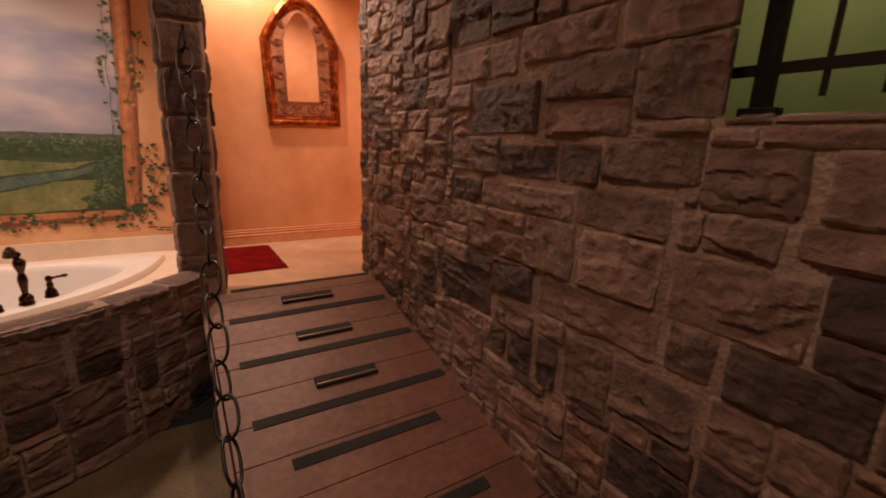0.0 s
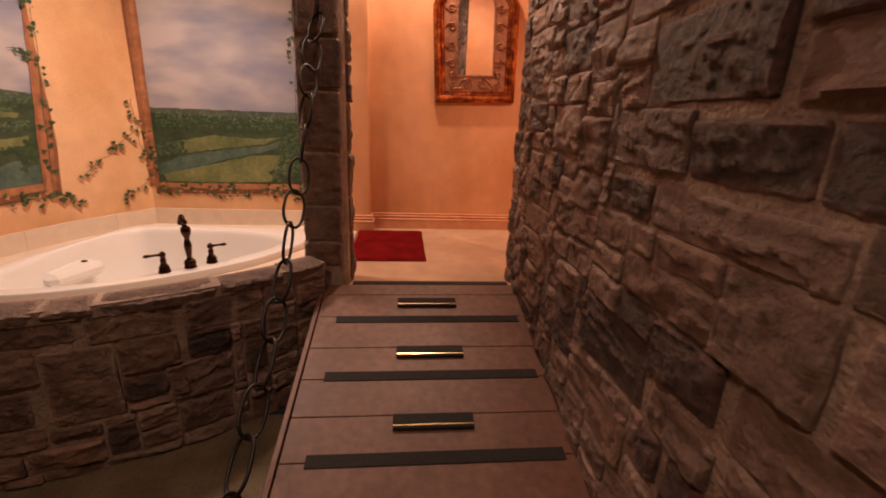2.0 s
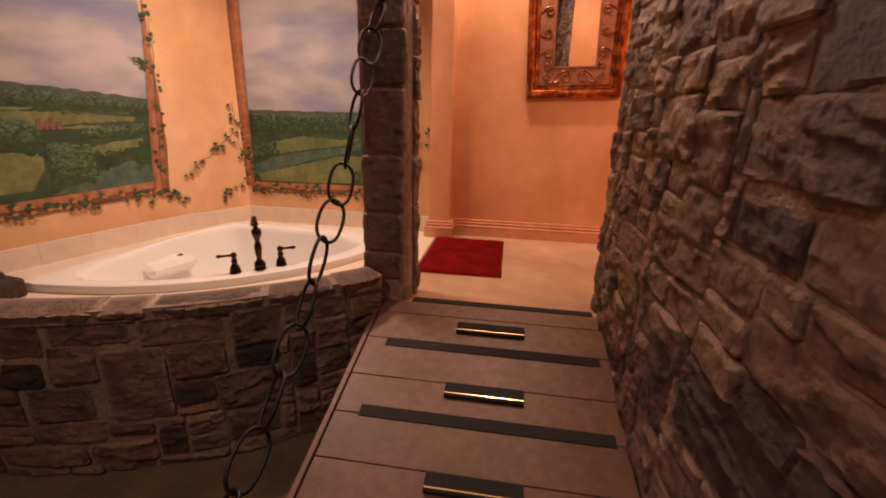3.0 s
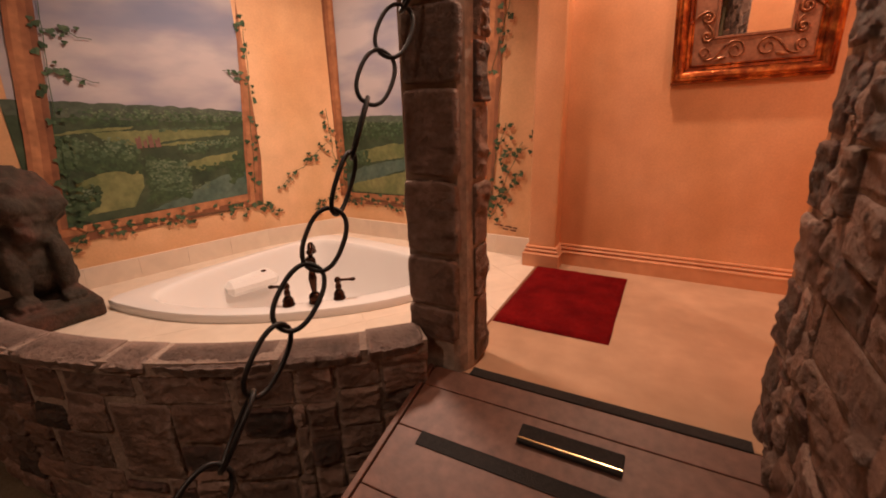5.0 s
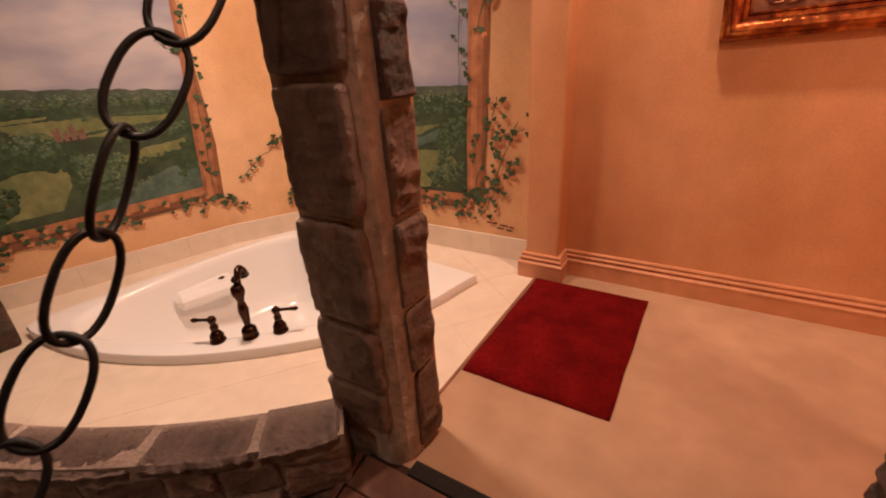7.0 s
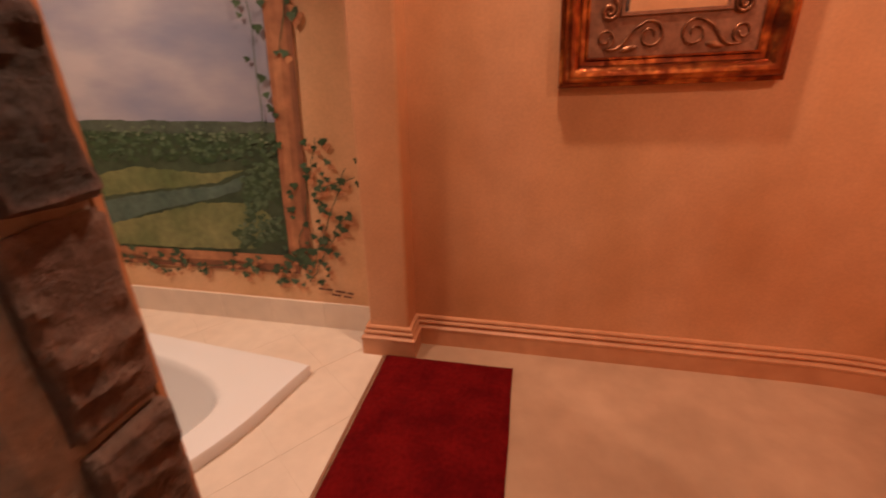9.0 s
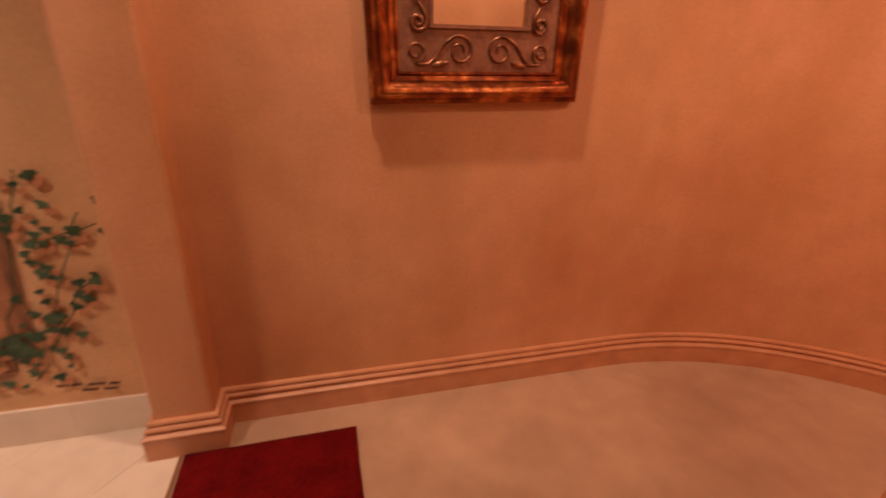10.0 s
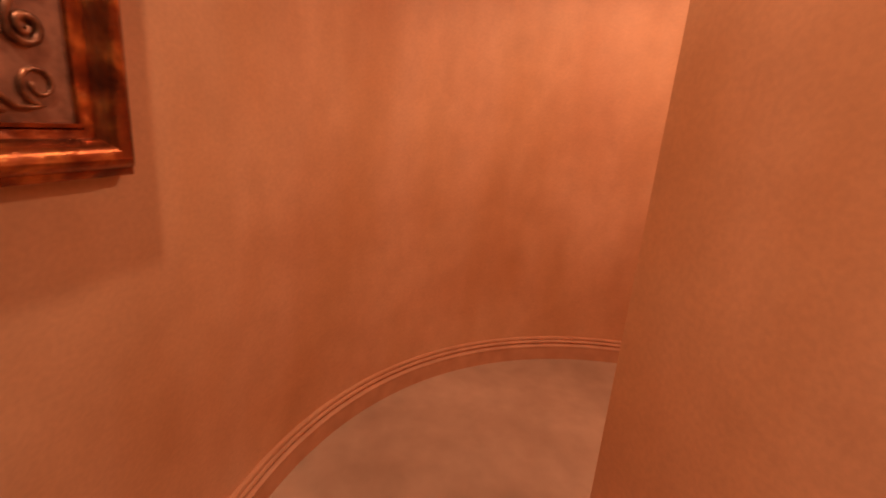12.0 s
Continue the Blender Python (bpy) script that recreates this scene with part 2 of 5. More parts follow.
P_INK = mat("paint_signature", (0.10, 0.035, 0.02), (0.14, 0.05, 0.03), 30, 0.65)


def sky_paint():
    """Broad painted cloud banks, paler low down, over slate-blue sky."""
    m, t, p = nodes_of("paint_sky")
    N, L = t.nodes, t.links
    co = N.new("ShaderNodeTexCoord")
    mp = N.new("ShaderNodeMapping")
    mp.inputs["Scale"].default_value = (1.0, 1.0, 2.6)
    mp.inputs["Location"].default_value = (0.3, 0.0, 0.55)
    L.new(co.outputs["Object"], mp.inputs["Vector"])
    no = N.new("ShaderNodeTexNoise")
    no.inputs["Scale"].default_value, no.inputs["Detail"].default_value, no.inputs["Roughness"].default_value = 1.25, 6, 0.46
    L.new(mp.outputs["Vector"], no.inputs["Vector"])
    se = N.new("ShaderNodeSeparateXYZ")
    L.new(co.outputs["Object"], se.inputs[0])
    bank = N.new("ShaderNodeValToRGB")
    for pos, v in ((0.0, 0.47), (0.25, 0.55), (0.5, 0.60), (0.7, 0.49), (1.0, 0.42)):
        e = bank.color_ramp.elements.new(pos)
        e.color = (v, v, v, 1)
    bank.color_ramp.elements.remove(bank.color_ramp.elements[0])
    bank.color_ramp.elements.remove(bank.color_ramp.elements[-1])
    zr = N.new("ShaderNodeMapRange")
    zr.inputs["From Min"].default_value, zr.inputs["From Max"].default_value = 0.95, 1.95
    L.new(se.outputs["Z"], zr.inputs["Value"])
    L.new(zr.outputs["Result"], bank.inputs["Fac"])
    mean = N.new("ShaderNodeMix")
    mean.data_type = "RGBA"
    mean.inputs["Factor"].default_value = 0.42
    L.new(no.outputs["Fac"], mean.inputs["A"])
    L.new(bank.outputs["Color"], mean.inputs["B"])
    r = N.new("ShaderNodeValToRGB")
    for pos, col in ((0.41, (0.180, 0.205, 0.300)), (0.48, (0.240, 0.252, 0.330)), (0.53, (0.335, 0.320, 0.365)), (0.59, (0.47, 0.43, 0.435))):
        e = r.color_ramp.elements.new(pos)
        e.color = (*col, 1)
    r.color_ramp.elements.remove(r.color_ramp.elements[0])
    r.color_ramp.elements.remove(r.color_ramp.elements[-1])
    L.new(mean.outputs["Result"], r.inputs["Fac"])
    L.new(r.outputs["Color"], p.inputs["Base Color"])
    p.inputs["Roughness"].default_value = 0.65
    return m


P_SKY = sky_paint()


# ---- building helpers ----
def mesh_of(name, bm):
    me = bpy.data.meshes.new(name)
    bm.to_mesh(me)
    bm.free()
    return me


def part(name, bm, material, parent=None, label=""):
    me = mesh_of(name, bm) if isinstance(bm, bmesh.types.BMesh) else bm
    if material and not me.materials:
        me.materials.append(material)
    ob = new(name, me)
    ob.parent = parent
    if label:
        ob["label"] = label
    return ob


def box(bm, x0, y0, z0, x1, y1, z1, bevel=0.0):
    r = bmesh.ops.create_cube(bm, size=1, matrix=Matrix.Translation(((x0 + x1) / 2, (y0 + y1) / 2, (z0 + z1) / 2)) @ Matrix.Diagonal((x1 - x0, y1 - y0, z1 - z0, 1)))
    if bevel:
        es = list({e for v in r["verts"] for e in v.link_edges})
        bmesh.ops.bevel(bm, geom=es, offset=bevel, segments=2, profile=0.5, affect="EDGES")
    return bm


def boxes(*rows, bevel=0.0):
    bm = bmesh.new()
    for r in rows:
        box(bm, *r, bevel=bevel)
    return bm


def prism(poly, z0, z1):
    """An upright prism over a plan, given counter-clockwise."""
    bm = bmesh.new()
    lo = [bm.verts.new((x, y, z0)) for x, y in poly]
    hi = [bm.verts.new((x, y, z1)) for x, y in poly]
    n = len(poly)
    bm.faces.new(hi)
    bm.faces.new(lo[::-1])
    for i in range(n):
        bm.faces.new((lo[i], lo[(i + 1) % n], hi[(i + 1) % n], hi[i]))
    return bm


def thing(name, label, category, at=(0, 0, 0), group="", kind=""):
    ob = new(name)
    ob.location = at
    ob.empty_display_size = 0.1
    return tagged(ob, label, category, group, kind)


def setting(name, bm, material, label, category):
    return tagged(part(name, bm, material), label, category, kind="structure")


# ---- the plan ----
CEIL = 2.7
LOW = -0.62                       # the lower floor, under the upper floor at 0
SLOPE, TOP = 0.24, 0.03


def ramp_z(y):
    return TOP - SLOPE * (3.36 - y)


ARC_X, ARC_Y, ARC_R = 2.55, 3.20, 1.61   # the round end of the alcove
TUB_X, TUB_Y, TUB_R = -1.08, 5.12, 2.64   # the curved stone wall before the bath
FACE = 1.942                      # mortar face of the long stone wall



# ---- shapes ----
def tube(bm, pts, radius, sides=8, closed=False, cap=True):
    """A round tube along a line; radius may be a list."""
    pts = [Vector(p) for p in pts]
    n = len(pts)
    rad = radius if isinstance(radius, (list, tuple)) else [radius] * n
    rings, up = [], None
    for i, p in enumerate(pts):
        a = pts[(i - 1) % n] if closed or i else p
        b = pts[(i + 1) % n] if closed or i < n - 1 else p
        t = (b - a).normalized()
        if up is None:
            up = t.orthogonal().normalized()
        up = (up - t * up.dot(t)).normalized()
        side = t.cross(up)
        rings.append([bm.verts.new(p + rad[i] * (math.cos(k * math.tau / sides) * up + math.sin(k * math.tau / sides) * side)) for k in range(sides)])
    for i in range(n if closed else n - 1):
        r0, r1 = rings[i], rings[(i + 1) % n]
        shift = 0
        if closed and i == n - 1:
            shift = min(range(sides), key=lambda s: (r0[0].co - r1[s].co).length)
        for k in range(sides):
            f = bm.faces.new((r0[k], r0[(k + 1) % sides], r1[(k + 1 + shift) % sides], r1[(k + shift) % sides]))
            f.smooth = True
    if cap and not closed:
        bm.faces.new(rings[0][::-1])
        bm.faces.new(rings[-1])
    return bm


def lathe(bm, profile, at=(0, 0, 0), sides=20):
    rings = [[bm.verts.new((at[0] + r * math.cos(k * math.tau / sides), at[1] + r * math.sin(k * math.tau / sides), at[2] + z)) for k in range(sides)] for r, z in profile]
    for a, b in zip(rings, rings[1:]):
        for k in range(sides):
            f = bm.faces.new((a[k], a[(k + 1) % sides], b[(k + 1) % sides], b[k]))
            f.smooth = True
    bm.faces.new(rings[0][::-1])
    bm.faces.new(rings[-1])
    return bm


def loops(bm, rows, close_first=False, close_last=True, smooth=True):
    """Skins closed loops of points, one after another."""
    rings = [[bm.verts.new(p) for p in row] for row in rows]
    n = len(rings[0])
    for a, b in zip(rings, rings[1:]):
        for k in range(n):
            f = bm.faces.new((a[k], a[(k + 1) % n], b[(k + 1) % n], b[k]))
            f.smooth = smooth
    if close_first:
        bm.faces.new(rings[0][::-1])
    if close_last:
        bm.faces.new(rings[-1])
    return bm


def rounded(poly, steps=3):
    """Chaikin corner cutting of a closed plan outline."""
    for _ in range(steps):
        out = []
        for (ax, ay), (bx, by) in zip(poly, poly[1:] + poly[:1]):
            out += [(0.75 * ax + 0.25 * bx, 0.75 * ay + 0.25 * by), (0.25 * ax + 0.75 * bx, 0.25 * ay + 0.75 * by)]
        poly = out
    return poly


def rot_box(bm, c, dx, dy, dz, angle, bevel=0.0):
    r = bmesh.ops.create_cube(bm, size=1, matrix=Matrix.Translation(c) @ Matrix.Rotation(angle, 4, "Z") @ Matrix.Diagonal((dx, dy, dz, 1)))
    if bevel:
        bmesh.ops.bevel(bm, geom=list({e for v in r["verts"] for e in v.link_edges}), offset=bevel, segments=1, affect="EDGES")
    return bm


# ---- setting ----
setting("floor_lower", boxes((-3.0, -2.2, LOW - 0.12, 5.0, 3.0, LOW)), DARKCARPET, "dark olive-brown carpet of the lower floor", "floor")
setting("floor_upper", boxes((0.852, 3.37, -0.12, 4.6, 5.1, 0)), CARPET, "worn beige cut-pile carpet", "floor")
setting("floor_alcove", boxes((2.62, 2.74, -0.12, 4.4, 3.37, 0)), CARPET, "worn beige cut-pile carpet", "floor")
setting("ceiling", boxes((-3.0, -2.2, CEIL, 5.0, 5.2, CEIL + 0.12)), CEILING, "plain painted ceiling", "ceiling")
setting("wall_back", boxes((-3.0, -2.32, LOW, 5.0, -2.2, CEIL)), PLASTER, "plain ochre plaster wall", "wall")
setting("wall_west", boxes((-2.62, -2.2, LOW, -2.5, 1.6, CEIL)), PLASTER, "plain ochre plaster wall", "wall")

A0, A1 = Vector((-1.66, 3.0)), Vector((-1.25, 4.28))
AD = (A1 - A0).normalized()
AN = Vector((AD.y, -AD.x))
AS = A0 - 1.95 * AD
B1 = Vector((-0.92, 4.84))
BN = Vector(((B1 - A1).y, -(B1 - A1).x)).normalized()


def wall_plan(p, q, n, thick=0.14):
    return [tuple(p), tuple(q), tuple(q - n * thick), tuple(p - n * thick)]


wall_a = setting("wall_mural_west", prism(wall_plan(AS, A1, AN), LOW, CEIL), PALE, "ochre plaster wall with a painted landscape", "wall")
setting("wall_corner", prism([tuple(A1), tuple(B1), (-1.05, 4.98), (-1.42, 4.33)], LOW, CEIL), PALE, "ochre plaster corner wall with painted ivy", "wall")
wall_c = setting("wall_mural_north", boxes((-0.92, 4.84, LOW, 0.80, 4.98, CEIL)), PALE, "ochre plaster wall with a painted landscape", "wall")
setting("pilaster", boxes((0.785, 4.69, 0, 0.965, 4.98, CEIL), bevel=0.012), PLASTER, "shallow ochre plaster pilaster", "pilaster")
arc = [(ARC_X + r * math.sin(a), ARC_Y + r * math.cos(a)) for r, sweep in ((ARC_R, range(0, 41)), (ARC_R + 0.14, range(40, -1, -1))) for a in [math.radians(k * 2.75) for k in sweep]]
bm = prism([(0.965, 4.95), (0.965, 4.81)] + arc + [], 0, CEIL)
bmesh.ops.recalc_face_normals(bm, faces=bm.faces)
for f in bm.faces:
    f.smooth = True
for e in bm.edges:
    e.smooth = e.calc_face_angle(0) < 0.2
setting("wall_alcove", bm, PLASTER, "sponged orange plaster wall curving round the alcove", "wall")
setting("wall_alcove_south", boxes((2.5, 2.62, LOW, 4.3, 2.74, CEIL)), PLASTER, "plain ochre plaster wall", "wall")
setting("wall_jamb", prism([(1.940, 3.527), (2.155, 3.527), (2.155, 2.74), (2.62, 2.74), (2.62, 3.70), (2.44, 3.79), (1.934, 3.553)], 0, CEIL), PLASTER, "sponged orange plaster wall beside the doorway", "wall")

# baseboard with its bead mouldings, round the pilaster and the alcove
PROFILE = [(0.0, 0.0), (0.030, 0.0), (0.030, 0.074), (0.032, 0.080), (0.032, 0.089), (0.020, 0.095), (0.015, 0.097), (0.015, 0.103), (0.021, 0.106), (0.023, 0.112), (0.019, 0.118), (0.012, 0.121), (0.012, 0.127), (0.016, 0.132), (0.013, 0.139), (0.0, 0.141)]


def baseboard(name, line):
    line = [Vector(p) for p in line]
    bm, rings = bmesh.new(), []
    for i, p in enumerate(line):
        d0 = (p - line[i - 1]).normalized() if i else (line[1] - p).normalized()
        d1 = (line[i + 1] - p).normalized() if i < len(line) - 1 else d0
        n0, n1 = Vector((d0.y, -d0.x)), Vector((d1.y, -d1.x))
        n = (n0 + n1).normalized()
        n /= max(0.4, n.dot(n0))
        rings.append([bm.verts.new((p.x + n.x * o, p.y + n.y * o, z)) for o, z in PROFILE])
    for a, b in zip(rings, rings[1:]):
        for k in range(len(PROFILE) - 1):
            bm.faces.new((a[k], a[k + 1], b[k + 1], b[k]))
    bm.faces.new(rings[0])
    bm.faces.new(rings[-1][::-1])
    bmesh.ops.recalc_face_normals(bm, faces=bm.faces)
    return setting(name, bm, BASEBOARD, "orange painted baseboard with bead mouldings", "baseboard")


baseboard("baseboard", [(0.785, 4.835), (0.785, 4.69), (0.965, 4.69), (0.965, 4.81)] + arc[:41])

# ---- stones ----
def stone_mesh(u0, v0, u1, v1, place, rng, rise=0.026, rough=1.0, cell=0.009):
    """A rough-faced stone over a stretch of a wall; place(u, v, d) gives the point d out of the wall."""
    nu, nv = max(4, round((u1 - u0) / cell)), max(4, round((v1 - v0) / cell))
    o = Vector((rng.uniform(-50, 50), rng.uniform(-50, 50), rng.uniform(-50, 50)))
    high = rise * rng.uniform(0.85, 1.15)
    tu, tv = rng.uniform(-0.005, 0.005), rng.uniform(-0.006, 0.003)
    mu, mv = (u0 + u1) / 2, (v0 + v1) / 2
    planes = [(rng.uniform(-0.004, 0.016), rng.uniform(-0.16, 0.16), rng.uniform(-0.36, 0.30)) for _ in range(7)]
    lean, bed = rng.uniform(-0.45, 0.45), rng.uniform(0.022, 0.065)
    ledge = [rng.uniform(-1, 1) for _ in range(64)]
    bm = bmesh.new()
    grid = []
    for j in range(nv + 1):
        row = []
        for i in range(nu + 1):
            a, b = i / nu, j / nv
            u, v = u0 + (u1 - u0) * a, v0 + (v1 - v0) * b
            q = Vector((u, v, 0)) + o
            edge = min(a * nu, (1 - a) * nu, b * nv, (1 - b) * nv)
            x, y = u - mu + 0.016 * noise.noise(q * 14), v - mv + 0.016 * noise.noise(q * 14 + Vector((5, 5, 0)))
            cut = max(min(c + e * x + g * y for c, e, g in planes[:4]), min(c + e * x + g * y for c, e, g in planes[4:]))
            d = high + tu * (2 * a - 1) + tv * (2 * b - 1) + rough * (max(-0.009, min(0.008, cut)) + 0.005 * noise.noise(q * 12) + 0.005 * noise.noise(q * 27))
            # cleft beds: irregular ledges with steep breaks between them
            f = 20 + (v - mv + lean * (u - mu)) / bed + 1.3 * noise.noise(Vector((u * 7, v * 16, 0)) + o) + 0.5 * noise.noise(q * 34)
            k = int(f)
            s = min(1.0, max(0.0, (f - k - 0.72) / 0.28))
            d += rough * 0.0065 * (ledge[k % 64] * (1 - s) + ledge[(k + 1) % 64] * s) + rough * 0.0038 * noise.noise(q * 55)
            if edge == 1:
                d *= 0.96
            if edge == 0:
                d = max(0.009, 0.66 * d)
                u += 0.009 * noise.noise(q * 9 + Vector((9, 0, 0))) + 0.003 * noise.noise(q * 30)
                v += 0.009 * noise.noise(q * 9 + Vector((0, 9, 0))) + 0.003 * noise.noise(q * 30 + Vector((4, 4, 0)))
                if (i in (0, nu)) and (j in (0, nv)):
                    cu, cv = rng.uniform(0.0, 0.010), rng.uniform(0.0, 0.010)
                    u += cu * (1 if i == 0 else -1)
                    v += cv * (1 if j == 0 else -1)
            row.append(bm.verts.new(place(u, v, max(0.0125 if edge else 0.009, d))))
        grid.append(row)
    for j in range(nv):
        for i in range(nu):
            f = bm.faces.new((grid[j][i], grid[j][i + 1], grid[j + 1][i + 1], grid[j + 1][i]))
            f.smooth = True
    rim = grid[0] + [r[-1] for r in grid[1:]] + grid[-1][-2::-1] + [r[0] for r in grid[-2:0:-1]]
    rim_uv = [(u0 + (u1 - u0) * i / nu, v0) for i in range(nu + 1)] + [(u1, v0 + (v1 - v0) * j / nv) for j in range(1, nv + 1)] + [(u0 + (u1 - u0) * i / nu, v1) for i in range(nu - 1, -1, -1)] + [(u0, v0 + (v1 - v0) * j / nv) for j in range(nv - 1, 0, -1)]
    low = [bm.verts.new(place(u, v, -0.004)) for u, v in rim_uv]
    for k in range(len(rim)):
        f = bm.faces.new((rim[k - 1], rim[k], low[k], low[k - 1]))
        f.smooth = True
    bmesh.ops.recalc_face_normals(bm, faces=bm.faces)
    border = set(rim)
    for e in bm.edges:
        if (e.verts[0] in border and e.verts[1] in border) or e.calc_face_angle(0) > 0.30:
            e.smooth = False
    return bm


def packing(width, height, unit, keep, rng, known, wide=(6, 15), tall=(4, 8)):
    """Squared rubble on a fine lattice: the known stones (u0, v0, u1, v1, dark), and others of many sizes fitted round them; keep(u, v) tells whether the wall is there."""
    nu, nv = int(width / unit), int(height / unit)
    free = [[keep((i + 0.5) * unit, (j + 0.5) * unit) for i in range(nu)] for j in range(nv)]
    out = []
    for u0, v0, u1, v1, dark in known:
        i0, j0, i1, j1 = max(0, round(u0 / unit)), max(0, round(v0 / unit)), min(nu, round(u1 / unit)), min(nv, round(v1 / unit))
        cells = [(i, j) for j in range(j0, j1) for i in range(i0, i1)]
        if cells and all(free[j][i] for i, j in cells):
            for i, j in cells:
                free[j][i] = False
            out.append((i0 * unit, j0 * unit, i1 * unit, j1 * unit, dark))
    for j in range(nv):
        for i in range(nu):
            if not free[j][i]:
                continue
            w, h = rng.randint(*wide), rng.randint(*tall)
            run = 0
            while i + run < nu and free[j][i + run] and run < w:
                run += 1
            rest = 0
            while i + run + rest < nu and free[j][i + run + rest] and rest < 4:
                rest += 1
            if rest < 4:
                run += rest
            high = 1
            while high < h and j + high < nv and all(free[j + high][i + k] for k in range(run)):
                high += 1
            over = 0
            while over < 2 and j + high + over < nv and all(free[j + high + over][i + k] for k in range(run)):
                over += 1
            if over < 2:
                high += over
            for b in range(high):
                for a in range(run):
                    free[j + b][i + a] = False
            if run > 1 and high > 1:
                out.append((i * unit, j * unit, (i + run) * unit, (j + high) * unit, None))
    return out


def stone_material(rng, dark=0.24):
    k = rng.random()
    return SLATE if k < dark else RUSTSTONE if k < dark + 0.18 else STONE


# the long stone wall beside the drawbridge, with its barred opening
WIN = (0.05, 1.02, 1.085, 2.2)
BACK = WIN[1] + 0.135
BED = FACE - 0.006                # the raked mortar between the stones
bm = boxes((BED, -2.2, LOW, 2.155, WIN[0], CEIL), (BED, WIN[0], LOW, 2.155, BACK, WIN[2]), (BED, WIN[0], WIN[3], 2.155, BACK, CEIL), (BED, BACK, LOW, 2.155, 3.525, CEIL))
stone_wall = setting("wall_stone_east", bm, MORTAR, "long wall of brown squared rubble stone with raked mortar", "wall")
rng = random.Random(4)
V0 = LOW - 0.02


def keep_east(u, v):
    y, z = u - 0.25, v + V0
    return not (WIN[0] - 0.02 < y < WIN[1] + 0.0 and WIN[2] - 0.01 < z < WIN[3]) and z > ramp_z(y) - 0.12


def place_east(u, v, d):
    return (FACE - d, u - 0.25, v + V0)


# stones that stand out, as y and z of two corners: dark ones, then brown ones
EAST_DARK = [(2.02, 1.44, 2.34, 1.72), (1.69, 1.05, 2.16, 1.26), (1.58, 0.88, 1.91, 1.02), (1.38, 0.88, 1.57, 1.02), (2.04, 0.72, 2.26, 0.85), (0.59, 0.60, 0.73, 0.75), (1.92, 0.42, 2.10, 0.51), (1.91, 0.20, 2.33, 0.41), (1.64, 0.34, 1.90, 0.51), (0.60, 0.34, 0.90, 0.50), (1.78, 0.06, 1.88, 0.20), (1.61, 0.04, 1.76, 0.20), (1.47, 0.03, 1.60, 0.24), (3.12, 1.11, 3.41, 1.28), (3.02, 0.94, 3.26, 1.08)]
EAST_BROWN = [(1.83, 1.28, 2.31, 1.43), (1.37, 1.31, 1.82, 1.45), (1.29, 1.16, 1.68, 1.30), (1.29, 1.05, 1.68, 1.15), (1.02, 1.08, 1.28, 1.30), (1.03, 1.31, 1.36, 1.45), (1.92, 0.88, 2.30, 1.03), (1.05, 0.89, 1.37, 1.03), (0.80, 0.86, 1.04, 1.02), (0.62, 0.86, 0.79, 1.02), (1.49, 0.73, 2.03, 0.85), (1.03, 0.74, 1.48, 0.87), (0.82, 0.74, 1.02, 0.85), (0.62, 0.76, 0.81, 0.85), (1.73, 0.52, 2.12, 0.64), (1.45, 0.52, 1.72, 0.72), (1.11, 0.52, 1.44, 0.72), (0.74, 0.52, 1.09, 0.73), (1.63, 0.21, 1.89, 0.33), (1.09, 0.34, 1.62, 0.51), (0.92, 0.34, 1.08, 0.50), (0.95, 0.13, 1.23, 0.33), (1.24, 0.05, 1.46, 0.31)]


def as_known(rows, du, dv, dark):
    return [(p + du, q - dv, r + du, t - dv, dark) for p, q, r, t in rows]


known = as_known(EAST_DARK, 0.25, V0, True) + as_known(EAST_BROWN, 0.25, V0, False)
JOINT = 0.006
for u0, v0, u1, v1, dark in packing(3.67, 2.98, 0.024, keep_east, rng, known):
    m = stone_material(rng, 0.12 if dark is None else 1.0 if dark else 0.0)
    part("stone", stone_mesh(u0 + JOINT * rng.uniform(0.6, 1.2), v0 + JOINT * rng.uniform(0.6, 1.1), u1 - JOINT * rng.uniform(0.6, 1.2), v1 - JOINT * rng.uniform(0.6, 1.1), place_east, rng, 0.019, 1.0), m, stone_wall)
# quoins at the end of the wall, on the doorway's side; mostly dark stone, which puts the shade on this end into their
# colour
z = -0.08
while z < 2.6:
    h = rng.uniform(0.13, 0.24)
    part("quoin", stone_mesh(3.425, z, 3.545 + rng.uniform(-0.010, 0.006), z + h - 0.02, lambda u, v, d: (FACE - d, u, v), rng, 0.016, 0.8), SLATE if rng.random() < 0.85 else STONE, stone_wall)
    z += h
# sill stones of the opening
y = WIN[0]
while y < WIN[1] - 0.03:
    w = min(rng.uniform(0.22, 0.34), WIN[1] - y)
    part("sill_stone", stone_mesh(y + 0.004, 0.0, y + w - 0.004, 0.19, lambda u, v, d: (FACE - 0.015 + v, u, WIN[2] - 0.008 + d * 0.6), rng, 0.02), STONE, stone_wall)
    y += w

# the stone pillar between the doorway and the bath
pillar = setting("pillar", prism([(0.694, 3.357), (0.880, 3.357), (0.905, 3.366), (0.926, 3.392), (0.934, 3.425), (0.934, 3.545), (0.694, 3.545)], LOW, CEIL), PALE_MORTAR, "narrow pillar of squared brown stones with a wide mortar corner", "pillar")
rng = random.Random(11)
part("plaster_back", boxes((0.70, 3.5465, 0, 0.937, 3.558, CEIL)), PLASTER, pillar, "orange plaster on the back of the pillar")


